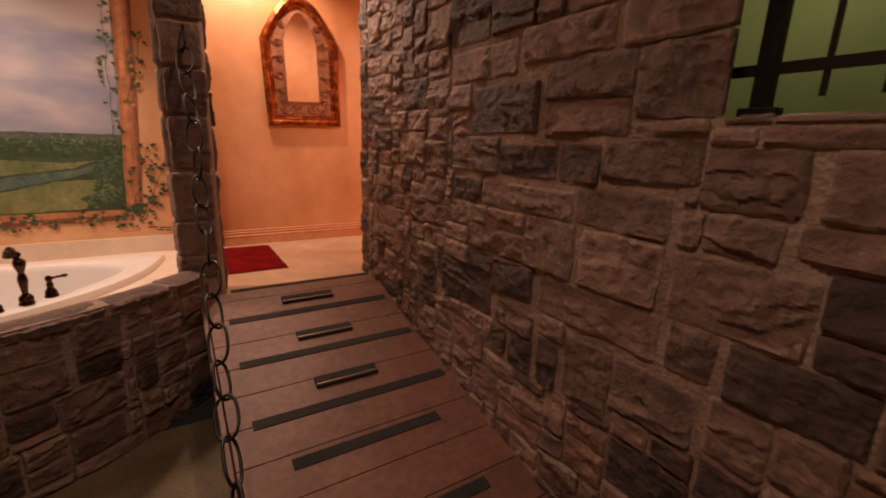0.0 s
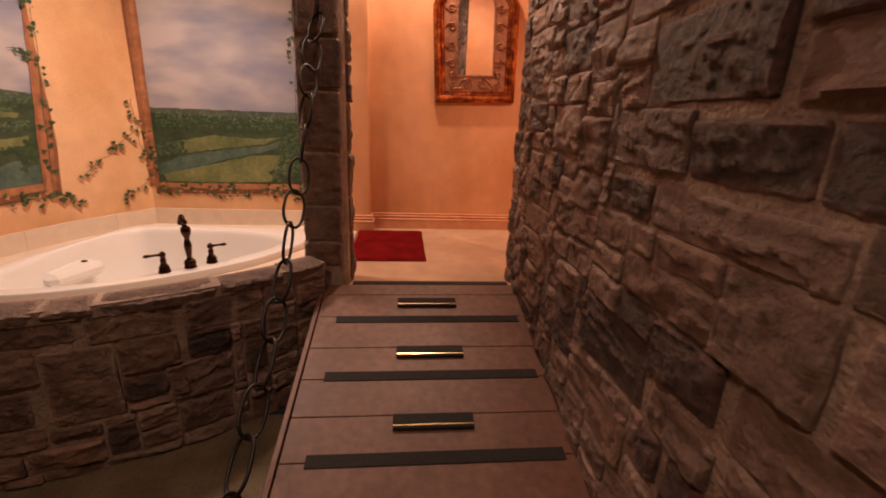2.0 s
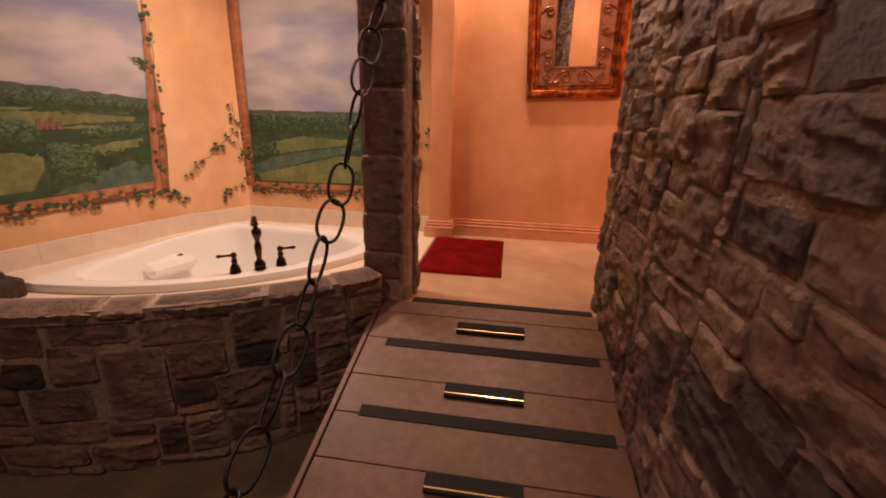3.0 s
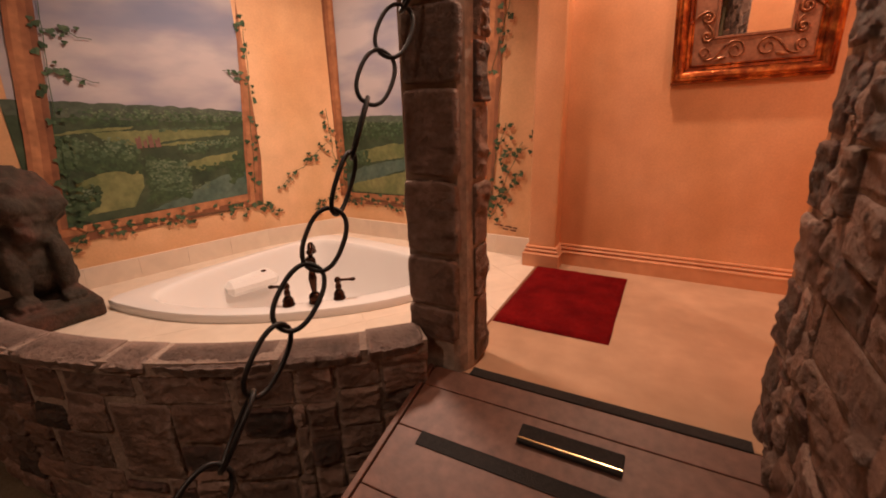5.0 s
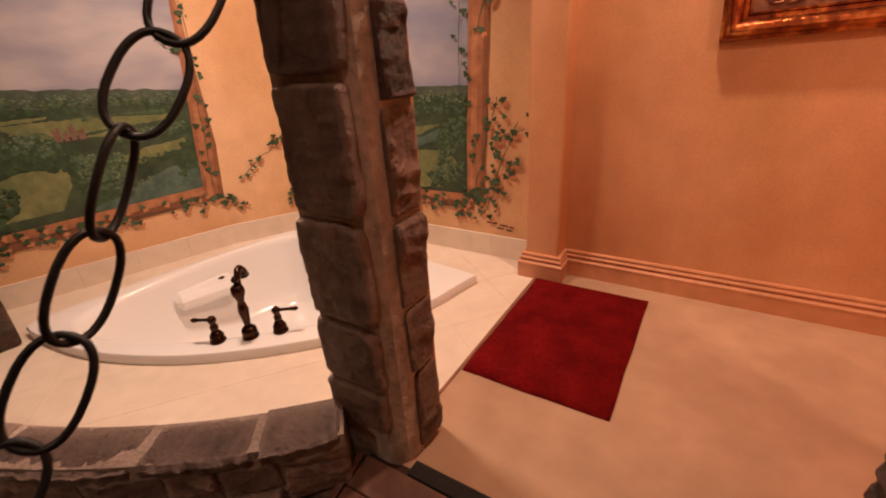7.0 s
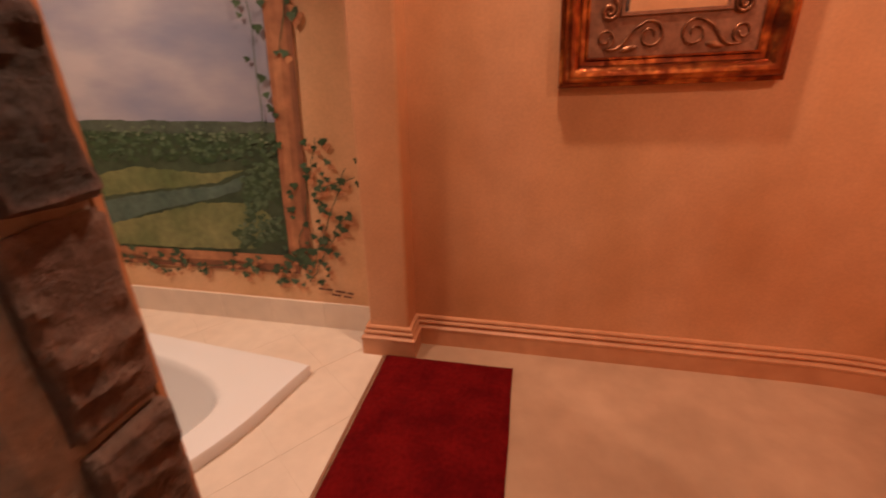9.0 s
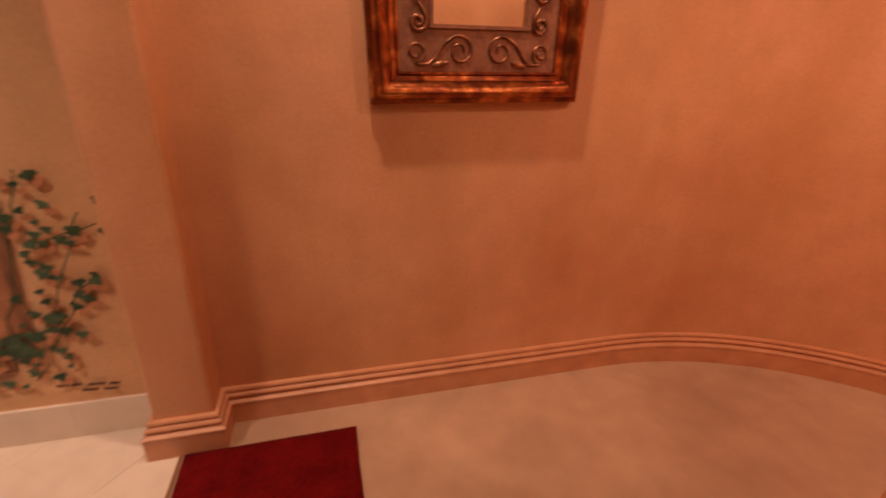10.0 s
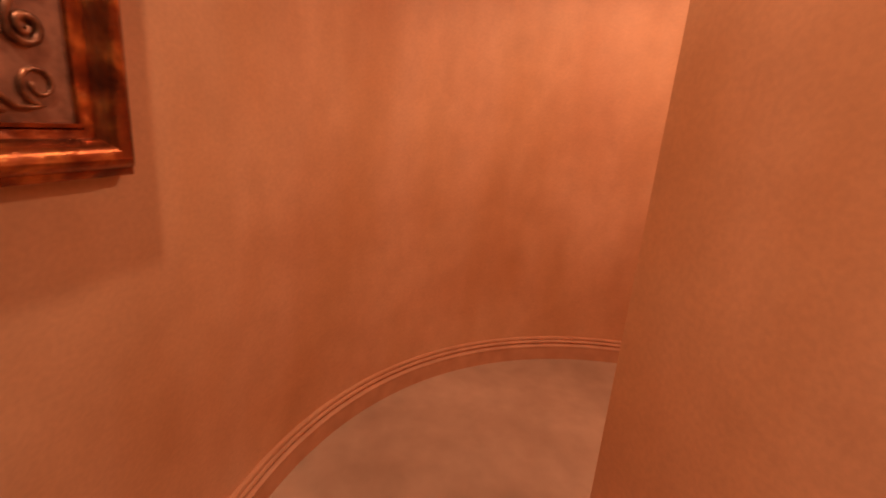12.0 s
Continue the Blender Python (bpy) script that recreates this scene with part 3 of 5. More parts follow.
def ashlar(u0, v0, u1, v1, place, rng, rise):
    """A squared stone with softly worn corners and a gently pitted face."""
    nu, nv = max(6, round((u1 - u0) / 0.008)), max(6, round((v1 - v0) / 0.008))
    o = Vector((rng.uniform(-50, 50), rng.uniform(-50, 50), 0))
    cu, cv, hu, hv = (u0 + u1) / 2, (v0 + v1) / 2, (u1 - u0) / 2, (v1 - v0) / 2
    lean = rng.uniform(-0.03, 0.03)
    bm, grid = bmesh.new(), []
    for j in range(nv + 1):
        row = []
        for i in range(nu + 1):
            a, b = 2 * i / nu - 1, 2 * j / nv - 1
            q = Vector((cu + a * hu, cv + b * hv, 0)) + o
            # draw the corners in, and break the outline a little
            pull = 1 - 0.075 * (a * a * b * b) ** 2
            u = cu + a * hu * pull + (0.005 * noise.noise(q * 13) + lean * b * hv) * abs(a)
            v = cv + b * hv * pull + 0.005 * noise.noise(q * 13 + Vector((7, 0, 0))) * abs(b)
            gap = min((1 - abs(a)) * hu, (1 - abs(b)) * hv)
            s = min(1.0, gap / 0.011)
            d = rise * (0.25 + 0.75 * math.sqrt(1 - (1 - s) ** 2)) + 0.0075 * s * noise.noise(q * 11) + 0.0055 * s * noise.noise(q * 27) + 0.0030 * noise.noise(q * 60)
            row.append(bm.verts.new(place(u, v, d)))
        grid.append(row)
    for j in range(nv):
        for i in range(nu):
            bm.faces.new((grid[j][i], grid[j][i + 1], grid[j + 1][i + 1], grid[j + 1][i])).smooth = True
    r = bmesh.ops.extrude_edge_only(bm, edges=[e for e in bm.edges if e.is_boundary])
    inward = Vector(place(cu, cv, -0.02)) - Vector(place(cu, cv, 0.0))
    for g in r["geom"]:
        if isinstance(g, bmesh.types.BMVert):
            g.co += inward
    bmesh.ops.recalc_face_normals(bm, faces=bm.faces)
    return bm


z = 0.135
for h in (0.160, 0.210, 0.295, 0.310, 0.255, 0.24, 0.21, 0.26, 0.22, 0.25, 0.2):
    if z + h > CEIL:
        break
    left = 0.687 + (0.024 if z > 0.75 else 0.0) + rng.uniform(-0.006, 0.006)
    part("stone", ashlar(left, z + 0.005, left + 0.212 + rng.uniform(-0.006, 0.008), z + h - 0.008, lambda u, v, d: (u, 3.357 - d, v), rng, 0.022), STONE, pillar)
    part("stone", ashlar(3.385, z + 0.01, 3.54, z + h - 0.012, lambda u, v, d: (0.694 - d, u, v), rng, 0.012), STONE, pillar)
    z += h
z = 0.012
for n, h in enumerate((0.296, 0.220, 0.252, 0.268, 0.215, 0.22, 0.25, 0.2, 0.24, 0.22, 0.2)):
    if z + h > CEIL:
        break
    part("stone", stone_mesh(3.436 + rng.uniform(-0.006, 0.008), z + 0.006, 3.548, z + h - 0.012, lambda u, v, d: (0.934 + d, u, v), rng, 0.016, 1.0), SLATE if n in (4, 7) else RUSTSTONE, pillar)
    z += h

# the curved stone wall before the bath, with its capping slabs
TA = math.radians(-44.5)


def place_tub(u, v, d):
    a = TA - u / TUB_R
    return (TUB_X + (TUB_R + d) * math.cos(a), TUB_Y + (TUB_R + d) * math.sin(a), v + LOW)


def ring(r0, r1, z0, z1, a0, a1, n):
    bm = bmesh.new()
    rows = []
    for k in range(n + 1):
        a = a0 + (a1 - a0) * k / n
        c, s = math.cos(a), math.sin(a)
        rows.append([bm.verts.new((TUB_X + r * c, TUB_Y + r * s, z)) for r, z in ((r0, z0), (r1, z0), (r1, z1), (r0, z1))])
    for p, q in zip(rows, rows[1:]):
        for k in range(4):
            bm.faces.new((p[k], p[(k + 1) % 4], q[(k + 1) % 4], q[k]))
    bm.faces.new(rows[0])
    bm.faces.new(rows[-1][::-1])
    bmesh.ops.recalc_face_normals(bm, faces=bm.faces)
    return bm


TUB_LEN = 3.3
tub_wall = setting("wall_bath_front", ring(TUB_R - 0.15, TUB_R + 0.006, LOW, 0.135, TA, TA - TUB_LEN / TUB_R, 48), MORTAR, "low curved wall of dark squared rubble stone round the bath", "wall")
rng = random.Random(21)
# along the curve from the doorway, and z
BATH_DARK = [(0.52, -0.16, 0.73, -0.03), (0.82, -0.30, 0.98, -0.18), (1.09, -0.44, 1.27, -0.37), (1.47, -0.16, 1.64, -0.04)]
BATH_BROWN = [(1.10, 0.03, 1.42, 0.14), (0.74, 0.01, 1.09, 0.14), (0.50, -0.02, 0.73, 0.14), (1.25, -0.15, 1.45, 0.02), (0.99, -0.36, 1.24, 0.0), (0.74, -0.17, 0.98, 0.0), (0.54, -0.36, 0.81, -0.17), (1.30, -0.32, 1.57, -0.16), (1.28, -0.46, 1.58, -0.33), (1.09, -0.56, 1.36, -0.45), (0.82, -0.54, 1.08, -0.32), (1.38, -0.58, 1.76, -0.47), (0.55, -0.54, 0.80, -0.37), (1.44, -0.02, 1.60, 0.14)]
known = as_known(BATH_DARK, 0, LOW, True) + as_known(BATH_BROWN, 0, LOW, False)
for u0, v0, u1, v1, dark in packing(TUB_LEN, 0.768, 0.024, lambda u, v: True, rng, known, (6, 13), (4, 7)):
    m = stone_material(rng, 0.15 if dark is None else 1.0 if dark else 0.0)
    part("stone", stone_mesh(u0 + JOINT * rng.uniform(0.7, 1.2), v0 + JOINT * rng.uniform(0.6, 1.1), u1 - JOINT * rng.uniform(0.7, 1.2), v1 - JOINT * rng.uniform(0.6, 1.1), place_tub, rng, 0.020, 1.0), m, tub_wall)
part("cap_bed", ring(TUB_R - 0.122, TUB_R + 0.020, 0.135, 0.190, TA, TA - TUB_LEN / TUB_R, 48), MORTAR, tub_wall)
u = 0.0
for w in (0.24, 0.32, 0.46, 0.19, 0.42, 0.36, 0.5, 0.3, 0.41):
    n = max(8, round(w / 0.010))
    bm, rows, o = bmesh.new(), [], Vector((rng.uniform(-9, 9), rng.uniform(-9, 9), 0))
    skew, thick, tilt = rng.uniform(-0.05, 0.05), rng.uniform(0.045, 0.062), rng.uniform(-0.010, 0.004)
    top = 0.198 + rng.uniform(-0.004, 0.005)
    for k in range(n + 1):
        t = u + 0.011 + (w - 0.022) * k / n
        q = Vector((t * 8, 0, 0)) + o
        e = 0.007 if k in (0, n) else 0.0
        out = 0.036 + 0.016 * noise.noise(q) + 0.010 * noise.noise(q * 3.1) + 0.005 * noise.noise(q * 9) - e
        chip = 0.012 * max(0.0, noise.noise(q * 2.3 + Vector((0, 4, 0))))
        row = []
        ring_uv = [(-0.125, 0.137), (-0.125, top - 0.006), (-0.08, top), (-0.03, top + 0.3 * tilt), (out - 0.030, top + 0.6 * tilt), (out - 0.010, top + tilt - 0.004 - chip), (out, top - 0.016 - chip), (out - 0.004, top - 0.034), (out - 0.012, top - thick), (-0.02, 0.137)]
        for j, (r, zz) in enumerate(ring_uv):
            if 1 < j < 8:
                zz += 0.005 * noise.noise(q * 1.3 + Vector((0, j * 1.7, 0))) + 0.004 * noise.noise(q * 5 + Vector((0, j * 2.3, 0))) - e
            if j in (6, 7, 8):
                r += 0.007 * noise.noise(q * 4 + Vector((0, j * 3.1, 5)))
            row.append(bm.verts.new(Vector(place_tub(t + skew * (r + 0.05) * (2 * k / n - 1 if w < 0.3 else 1.0), zz - LOW, r))))
        rows.append(row)
    m = len(ring_uv)
    for p, q in zip(rows, rows[1:]):
        for k in range(m):
            f = bm.faces.new((p[k], p[(k + 1) % m], q[(k + 1) % m], q[k]))
            f.smooth = True
    bm.faces.new(rows[0])
    bm.faces.new(rows[-1][::-1])
    bmesh.ops.recalc_face_normals(bm, faces=bm.faces)
    for e in bm.edges:
        e.smooth = e.calc_face_angle(0) < 0.5
    part("capping_slab", bm, CAPSTONE, tub_wall)
    u += w

# ---- bath deck ----
TUB_PLAN = rounded([(-1.20, 3.19), (-1.19, 3.08), (-1.08, 3.075), (-0.64, 3.125), (-0.23, 3.30), (0.075, 3.525), (0.31, 3.76), (0.49, 4.08), (0.548, 4.36), (0.572, 4.462), (0.580, 4.488), (0.555, 4.490), (0.44, 4.500), (-0.45, 4.59), (-0.82, 4.61), (-0.96, 4.53), (-1.03, 4.2), (-1.13, 3.7)], 2)
edge_deck = [(TUB_X + (TUB_R - 0.14) * math.cos(a), TUB_Y + (TUB_R - 0.14) * math.sin(a)) for a in [TA - k * 0.03 for k in range(0, 40)]]
outer = [(0.852, 4.70), (0.852, 3.50)] + edge_deck + [tuple(AS + AD * 0.9), tuple(A1), tuple(B1), (0.80, 4.84), (0.80, 4.70)]


def sheet(outline, hole):
    bm = bmesh.new()
    es = []
    for ringp in (outline, hole):
        vs = [bm.verts.new((x, y, 0)) for x, y in ringp]
        es += [bm.edges.new((a, b)) for a, b in zip(vs, vs[1:] + vs[:1])]
    bmesh.ops.triangle_fill(bm, use_beauty=True, edges=es, normal=(0, 0, 1))
    return bm


bm = sheet(outer, TUB_PLAN)
tris = [[v.co.xy.copy() for v in f.verts] for f in bm.faces]
for v in bm.verts:
    v.co.z = -0.0012
r = bmesh.ops.extrude_face_region(bm, geom=list(bm.faces))
for g in r["geom"]:
    if isinstance(g, bmesh.types.BMVert):
        g.co.z = -0.1
bmesh.ops.recalc_face_normals(bm, faces=bm.faces)
deck = setting("bath_deck", bm, GROUT, "cream tiled deck round the sunken bath", "deck")


def clip(poly, lo, hi, axis):
    for sign, lim in ((1, lo), (-1, -hi)):
        out = []
        for a, b in zip(poly, poly[1:] + poly[:1]):
            da, db = sign * a[axis] - lim, sign * b[axis] - lim
            if da >= 0:
                out.append(a)
            if (da >= 0) != (db >= 0):
                out.append(a + (b - a) * (da / (da - db)))
        poly = out
        if len(poly) < 3:
            return []
    return poly


TILE_S = 0.33
turn2 = Matrix.Rotation(radians(38), 2)
back2 = turn2.inverted()
for i in range(-12, 16):
    for j in range(0, 22):
        bm, found = bmesh.new(), False
        for t in tris:
            p = clip([turn2 @ v for v in t], i * TILE_S + 0.0006, (i + 1) * TILE_S - 0.0006, 0)
            p = clip(p, j * TILE_S + 0.0006, (j + 1) * TILE_S - 0.0006, 1) if p else []
            if len(p) > 2:
                vs = [bm.verts.new((*(back2 @ v), 0.0)) for v in p]
                bm.faces.new(vs)
                found = True
        if not found:
            bm.free()
            continue
        bmesh.ops.remove_doubles(bm, verts=bm.verts, dist=0.0004)
        bmesh.ops.recalc_face_normals(bm, faces=bm.faces)
        for f in bm.faces:
            if f.normal.z < 0:
                f.normal_flip()
        r = bmesh.ops.extrude_face_region(bm, geom=list(bm.faces))
        for g in r["geom"]:
            if isinstance(g, bmesh.types.BMVert):
                g.co.z = -0.0045
        bmesh.ops.recalc_face_normals(bm, faces=bm.faces)
        part("deck_tile", bm, TILE, deck)

# upstand of tiles along the walls
splash = tagged(new("tile_upstand"), "row of cream wall tiles along the bath deck", "tiles", kind="structure")
for p, q, n in ((A0 - 1.3 * AD, A1, AN), (A1, B1, BN), (B1, Vector((0.785, 4.84)), Vector((0, -1)))):
    d = (q - p).normalized()
    count = max(1, round((q - p).length / 0.3))
    w = (q - p).length / count
    for k in range(count):
        c = p + d * (k + 0.5) * w + n * 0.006
        part("wall_tile", rot_box(bmesh.new(), (c.x, c.y, 0.069), w - 0.0006, 0.012, 0.138, math.atan2(d.y, d.x), 0.001), TILE, splash)

setting("floor_transition", boxes((0.846, 3.56, 0, 0.858, 4.665, 0.005), bevel=0.002), STRIP, "narrow brown strip between tile and carpet", "trim")



# ---- bath ----
bath = thing("corner_bath", "white acrylic corner bath sunk in a tiled deck", "bathtub")
CENTRE = Vector((-0.46, 3.95))
BASIN = rounded([(-1.06, 3.30), (-0.96, 3.18), (-0.70, 3.20), (-0.38, 3.31), (-0.06, 3.56), (0.12, 3.72), (0.30, 3.95), (0.38, 4.20), (0.28, 4.33), (-0.02, 4.43), (-0.40, 4.47), (-0.78, 4.49), (-0.90, 4.44), (-1.02, 4.10), (-1.06, 3.62)], 3)


def around(outline, k, n=120):
    """The outline's point in the k-th of n directions from the bath's middle."""
    d = Vector((math.cos(k * math.tau / n), math.sin(k * math.tau / n)))
    best = 0.0
    for a, b in zip(outline, outline[1:] + outline[:1]):
        a, e = Vector(a) - CENTRE, Vector(b) - Vector(a)
        den = d.x * e.y - d.y * e.x
        if abs(den) > 1e-9:
            r, f = (a.x * e.y - a.y * e.x) / den, (a.x * d.y - a.y * d.x) / den
            if -1e-6 <= f <= 1 + 1e-6 and r > best:
                best = r
    return d * best


def bath_loop(mix, grow, z):
    """A ring of the shell: mix 0 on the outer edge, 1 on the basin's edge, scaled by grow."""
    return [(*(CENTRE + around(TUB_PLAN, k).lerp(around(BASIN, k), mix) * grow), z) for k in range(120)]


bm = loops(bmesh.new(), [bath_loop(0, 1.0, -0.05), bath_loop(0, 1.012, 0.003), bath_loop(0, 1.012, 0.041), bath_loop(0, 1.006, 0.048), bath_loop(0.1, 1.0, 0.050), bath_loop(0.85, 1.0, 0.049), bath_loop(0.95, 1.0, 0.047), bath_loop(1, 0.995, 0.040), bath_loop(1, 0.975, 0.010), bath_loop(1, 0.93, -0.12), bath_loop(1, 0.86, -0.30), bath_loop(1, 0.78, -0.39), bath_loop(1, 0.66, -0.425), bath_loop(1, 0.4, -0.43)])
bmesh.ops.recalc_face_normals(bm, faces=bm.faces)
for e in bm.edges:
    e.smooth = e.calc_face_angle(0) < 0.75
part("shell", bm, ACRYLIC, bath)
bm = bmesh.new()
rot_box(bm, (-1.0, 3.86, -0.108), 0.24, 0.36, 0.10, math.atan2(AD.y, AD.x) - math.pi / 2, 0.034)
part("armrest", bm, ACRYLIC, bath)
part("jet", lathe(bmesh.new(), [(0.018, 0), (0.02, 0.006), (0.012, 0.01)], (-0.95, 3.95, -0.060), 12), BRONZE, bath, "small brass jet")

RIM = 0.05


def tap_handle(x, y, turn, label):
    ob = thing("tap_handle", label, "tap", (x, y, RIM), "taps of the bath")
    part("base", lathe(bmesh.new(), [(0.034, 0), (0.034, 0.008), (0.029, 0.013), (0.030, 0.03), (0.021, 0.047), (0.014, 0.055)]), BRONZE, ob)
    part("stem", lathe(bmesh.new(), [(0.013, 0.05), (0.017, 0.064), (0.017, 0.08), (0.011, 0.09), (0.018, 0.102), (0.019, 0.113), (0.012, 0.124), (0.005, 0.128)]), BRONZE, ob)
    d = Vector((math.cos(turn), math.sin(turn), 0))
    part("lever", tube(bmesh.new(), [d * 0.008 + Vector((0, 0, 0.108)), d * 0.03 + Vector((0, 0, 0.109)), d * 0.06 + Vector((0, 0, 0.108)), d * 0.082 + Vector((0, 0, 0.107)), d * 0.095 + Vector((0, 0, 0.107))], [0.009, 0.007, 0.0075, 0.0115, 0.006], 10), BRONZE, ob)
    return ob


ALONG = math.atan2(0.094, 0.088)
tap_handle(-0.157, 3.456, ALONG + math.pi - 0.35, "oil-rubbed bronze lever tap on the rim of a bath")
tap_handle(0.038, 3.638, ALONG - 0.15, "oil-rubbed bronze lever tap on the rim of a bath")
spout = thing("bath_spout", "tall oil-rubbed bronze bath spout with a curved neck", "faucet", (-0.051, 3.546, RIM), "taps of the bath")
part("base", lathe(bmesh.new(), [(0.036, 0), (0.036, 0.007), (0.030, 0.012), (0.034, 0.03), (0.030, 0.045), (0.017, 0.058)]), BRONZE, spout)
part("column", lathe(bmesh.new(), [(0.015, 0.055), (0.014, 0.07), (0.019, 0.11), (0.023, 0.14), (0.018, 0.165), (0.013, 0.185), (0.018, 0.19), (0.018, 0.2), (0.024, 0.21), (0.029, 0.23), (0.026, 0.25), (0.014, 0.262)]), BRONZE, spout)
d = Vector((-0.66, 0.88, 0))
neck = [Vector((0, 0, h)) + d * r for r, h in ((0.014, 0.230), (0.022, 0.262), (0.030, 0.290), (0.045, 0.306), (0.064, 0.305), (0.080, 0.288), (0.088, 0.258))]
part("neck", tube(bmesh.new(), neck, [0.014, 0.0135, 0.013, 0.014, 0.016, 0.019, 0.024], 12), BRONZE, spout)
part("finial", lathe(bmesh.new(), [(0.006, 0.255), (0.006, 0.27), (0.014, 0.278), (0.015, 0.288), (0.009, 0.298), (0.002, 0.302)]), BRONZE, spout)

# ---- seated lion ----
rng = random.Random(5)
bm = bmesh.new()
box(bm, -0.19, -0.16, 0, 0.19, 0.15, 0.088, bevel=0.012)


def lump(c, r, rough, sub=3, stretch=(1, 1, 1)):
    m = Matrix.Translation(c) @ Matrix.Diagonal((*stretch, 1))
    res = bmesh.ops.create_icosphere(bm, subdivisions=sub, radius=r, matrix=m)
    c = Vector(c)
    for v in res["verts"]:
        q = v.co * 11 + Vector((c.x * 7, c.y * 5, 3))
        v.co += (v.co - c) * rough * (noise.noise(q) + 0.5 * noise.noise(q * 2.7))
        for f in v.link_faces:
            f.smooth = True


lump((-0.06, -0.02, 0.27), 0.14, 0.12, 3, (0.85, 0.95, 1.3))        # chest and body
lump((-0.10, 0.02, 0.16), 0.13, 0.12, 3, (0.8, 1.0, 0.7))           # haunches
lump((-0.03, -0.01, 0.50), 0.15, 0.30, 4, (0.85, 1.0, 1.1))         # mane
lump((-0.03, -0.01, 0.40), 0.13, 0.34, 4, (0.95, 1.0, 0.9))         # its lower locks on the chest
lump((-0.04, -0.02, 0.575), 0.10, 0.30, 4, (0.9, 1.1, 0.7))         # brow
lump((0.055, -0.04, 0.515), 0.062, 0.16, 3, (1.0, 0.95, 0.8))       # muzzle
for sy in (-0.085, 0.075):
    lump((0.045, sy, 0.24), 0.048, 0.16, 3, (0.9, 0.9, 3.0))        # forelegs
    for toe in (-0.026, 0.0, 0.026):
        lump((0.105, sy + toe, 0.104), 0.026, 0.12, 2, (1.5, 0.75, 0.8))   # toes
    lump((0.07, sy, 0.112), 0.045, 0.15, 3, (1.0, 0.95, 0.6))       # paws
    lump((-0.05, sy * 1.15, 0.625), 0.026, 0.2, 2)                  # ears
lion = part("lion_statue", bm, LIONSTONE)
lion.matrix_basis = pose(-1.345, 2.885, 0.0, 0, 0, -8)
lion.scale = (1.22, 1.18, 1.2)
rm = lion.modifiers.new("remesh", "REMESH")
rm.mode, rm.voxel_size, rm.use_smooth_shade = "VOXEL", 0.008, True
tagged(lion, "weathered brown cast-stone seated lion on a slab", "statue")

# ---- drawbridge ----
bridge = thing("drawbridge_ramp", "brown painted plank drawbridge ramp with black grip strips", "ramp", (0, 0, 0))


def sloped(bm):
    for v in bm.verts:
        v.co.z += ramp_z(v.co.y)
    return bm


RAMP_END = 0.72
joints = [3.335, 3.235, 3.045, 2.815, 2.622, 2.428, 2.234]
while joints[-1] > RAMP_END + 0.1:
    joints.append(joints[-1] - 0.195)
for y1, y0 in zip(joints, joints[1:]):
    part("plank", sloped(boxes((0.806, y0 + 0.0018, -0.035, 1.925, y1 - 0.0018, 0), bevel=0.0025)), WOOD, bridge)
part("side_rail", sloped(boxes((0.776, joints[-1], -0.07, 0.7995, 3.335, 0.004), bevel=0.004)), WOOD, bridge)
# full-width sheet, coloured dark so the plank gaps read as shade
part("gap_backing", sloped(boxes((0.80, joints[-1], -0.075, 1.92, 3.3, -0.036))), GAP, bridge)
for y, x0, x1 in ((3.02, 0.905, 1.885), (2.635, 0.905, 1.885), (2.236, 0.90, 1.885), (1.985, 1.01, 1.705), (1.60, 1.0, 1.72), (1.215, 1.0, 1.72)):
    part("grip_strip", sloped(boxes((x0, y - 0.026, 0.0005, x1, y + 0.026, 0.004), bevel=0.001)), GRIP, bridge, "black non-slip strip")
for y, x0, x1 in ((3.15, 1.225, 1.555), (2.772, 1.225, 1.55), (2.385, 1.217, 1.548)):
    cleat = part("cleat", sloped(boxes((x0, y - 0.034, 0.0005, x1, y + 0.036, 0.017), bevel=0.006)), GRIP, bridge, "black rubber tread with a brass line")
    part("brass_inlay", sloped(boxes((x0 + 0.001, y - 0.0245, 0.015, x1 - 0.001, y - 0.0185, 0.0195), bevel=0.001)), BRASS, cleat)
setting("threshold_strip", boxes((0.955, 3.338, 0.0, 1.90, 3.390, 0.025), bevel=0.003), GRIP, "black threshold strip at the head of the ramp", "trim")
# added filler behind the ramp head, its shade given by the same dark colour
setting("threshold_backing", boxes((0.80, 3.337, LOW, 1.94, 3.369, -0.002)), GAP, "dark filler behind the head of the ramp", "trim")

# ---- chain ----
chain = thing("drawbridge_chain", "black iron chain of long oval links holding the ramp", "chain", (0.8, 1.3, -0.4))
CH = [(0.828, 3.60, 1.93), (0.825, 3.31, 1.46), (0.82, 3.10, 1.20), (0.818, 2.99, 1.063), (0.82, 2.912, 0.934), (0.815, 2.833, 0.807), (0.813, 2.742, 0.683), (0.81, 2.625, 0.575), (0.807, 2.515, 0.462), (0.805, 2.425, 0.345), (0.80, 2.30, 0.255), (0.795, 2.19, 0.15), (0.79, 2.06, 0.07), (0.785, 1.80, -0.10), (0.78, 1.50, -0.30), (0.778, 1.32, -0.43)]
pts = [Vector(p) for p in CH]
fine_line = []
for k in range(len(pts) - 1):
    for s in range(20):
        fine_line.append(pts[k].lerp(pts[k + 1], s / 20))
PITCH = 0.1525


def along(line):
    out = [line[0]]
    for p in line:
        if (p - out[-1]).length >= PITCH:
            out.append(p)
    return out


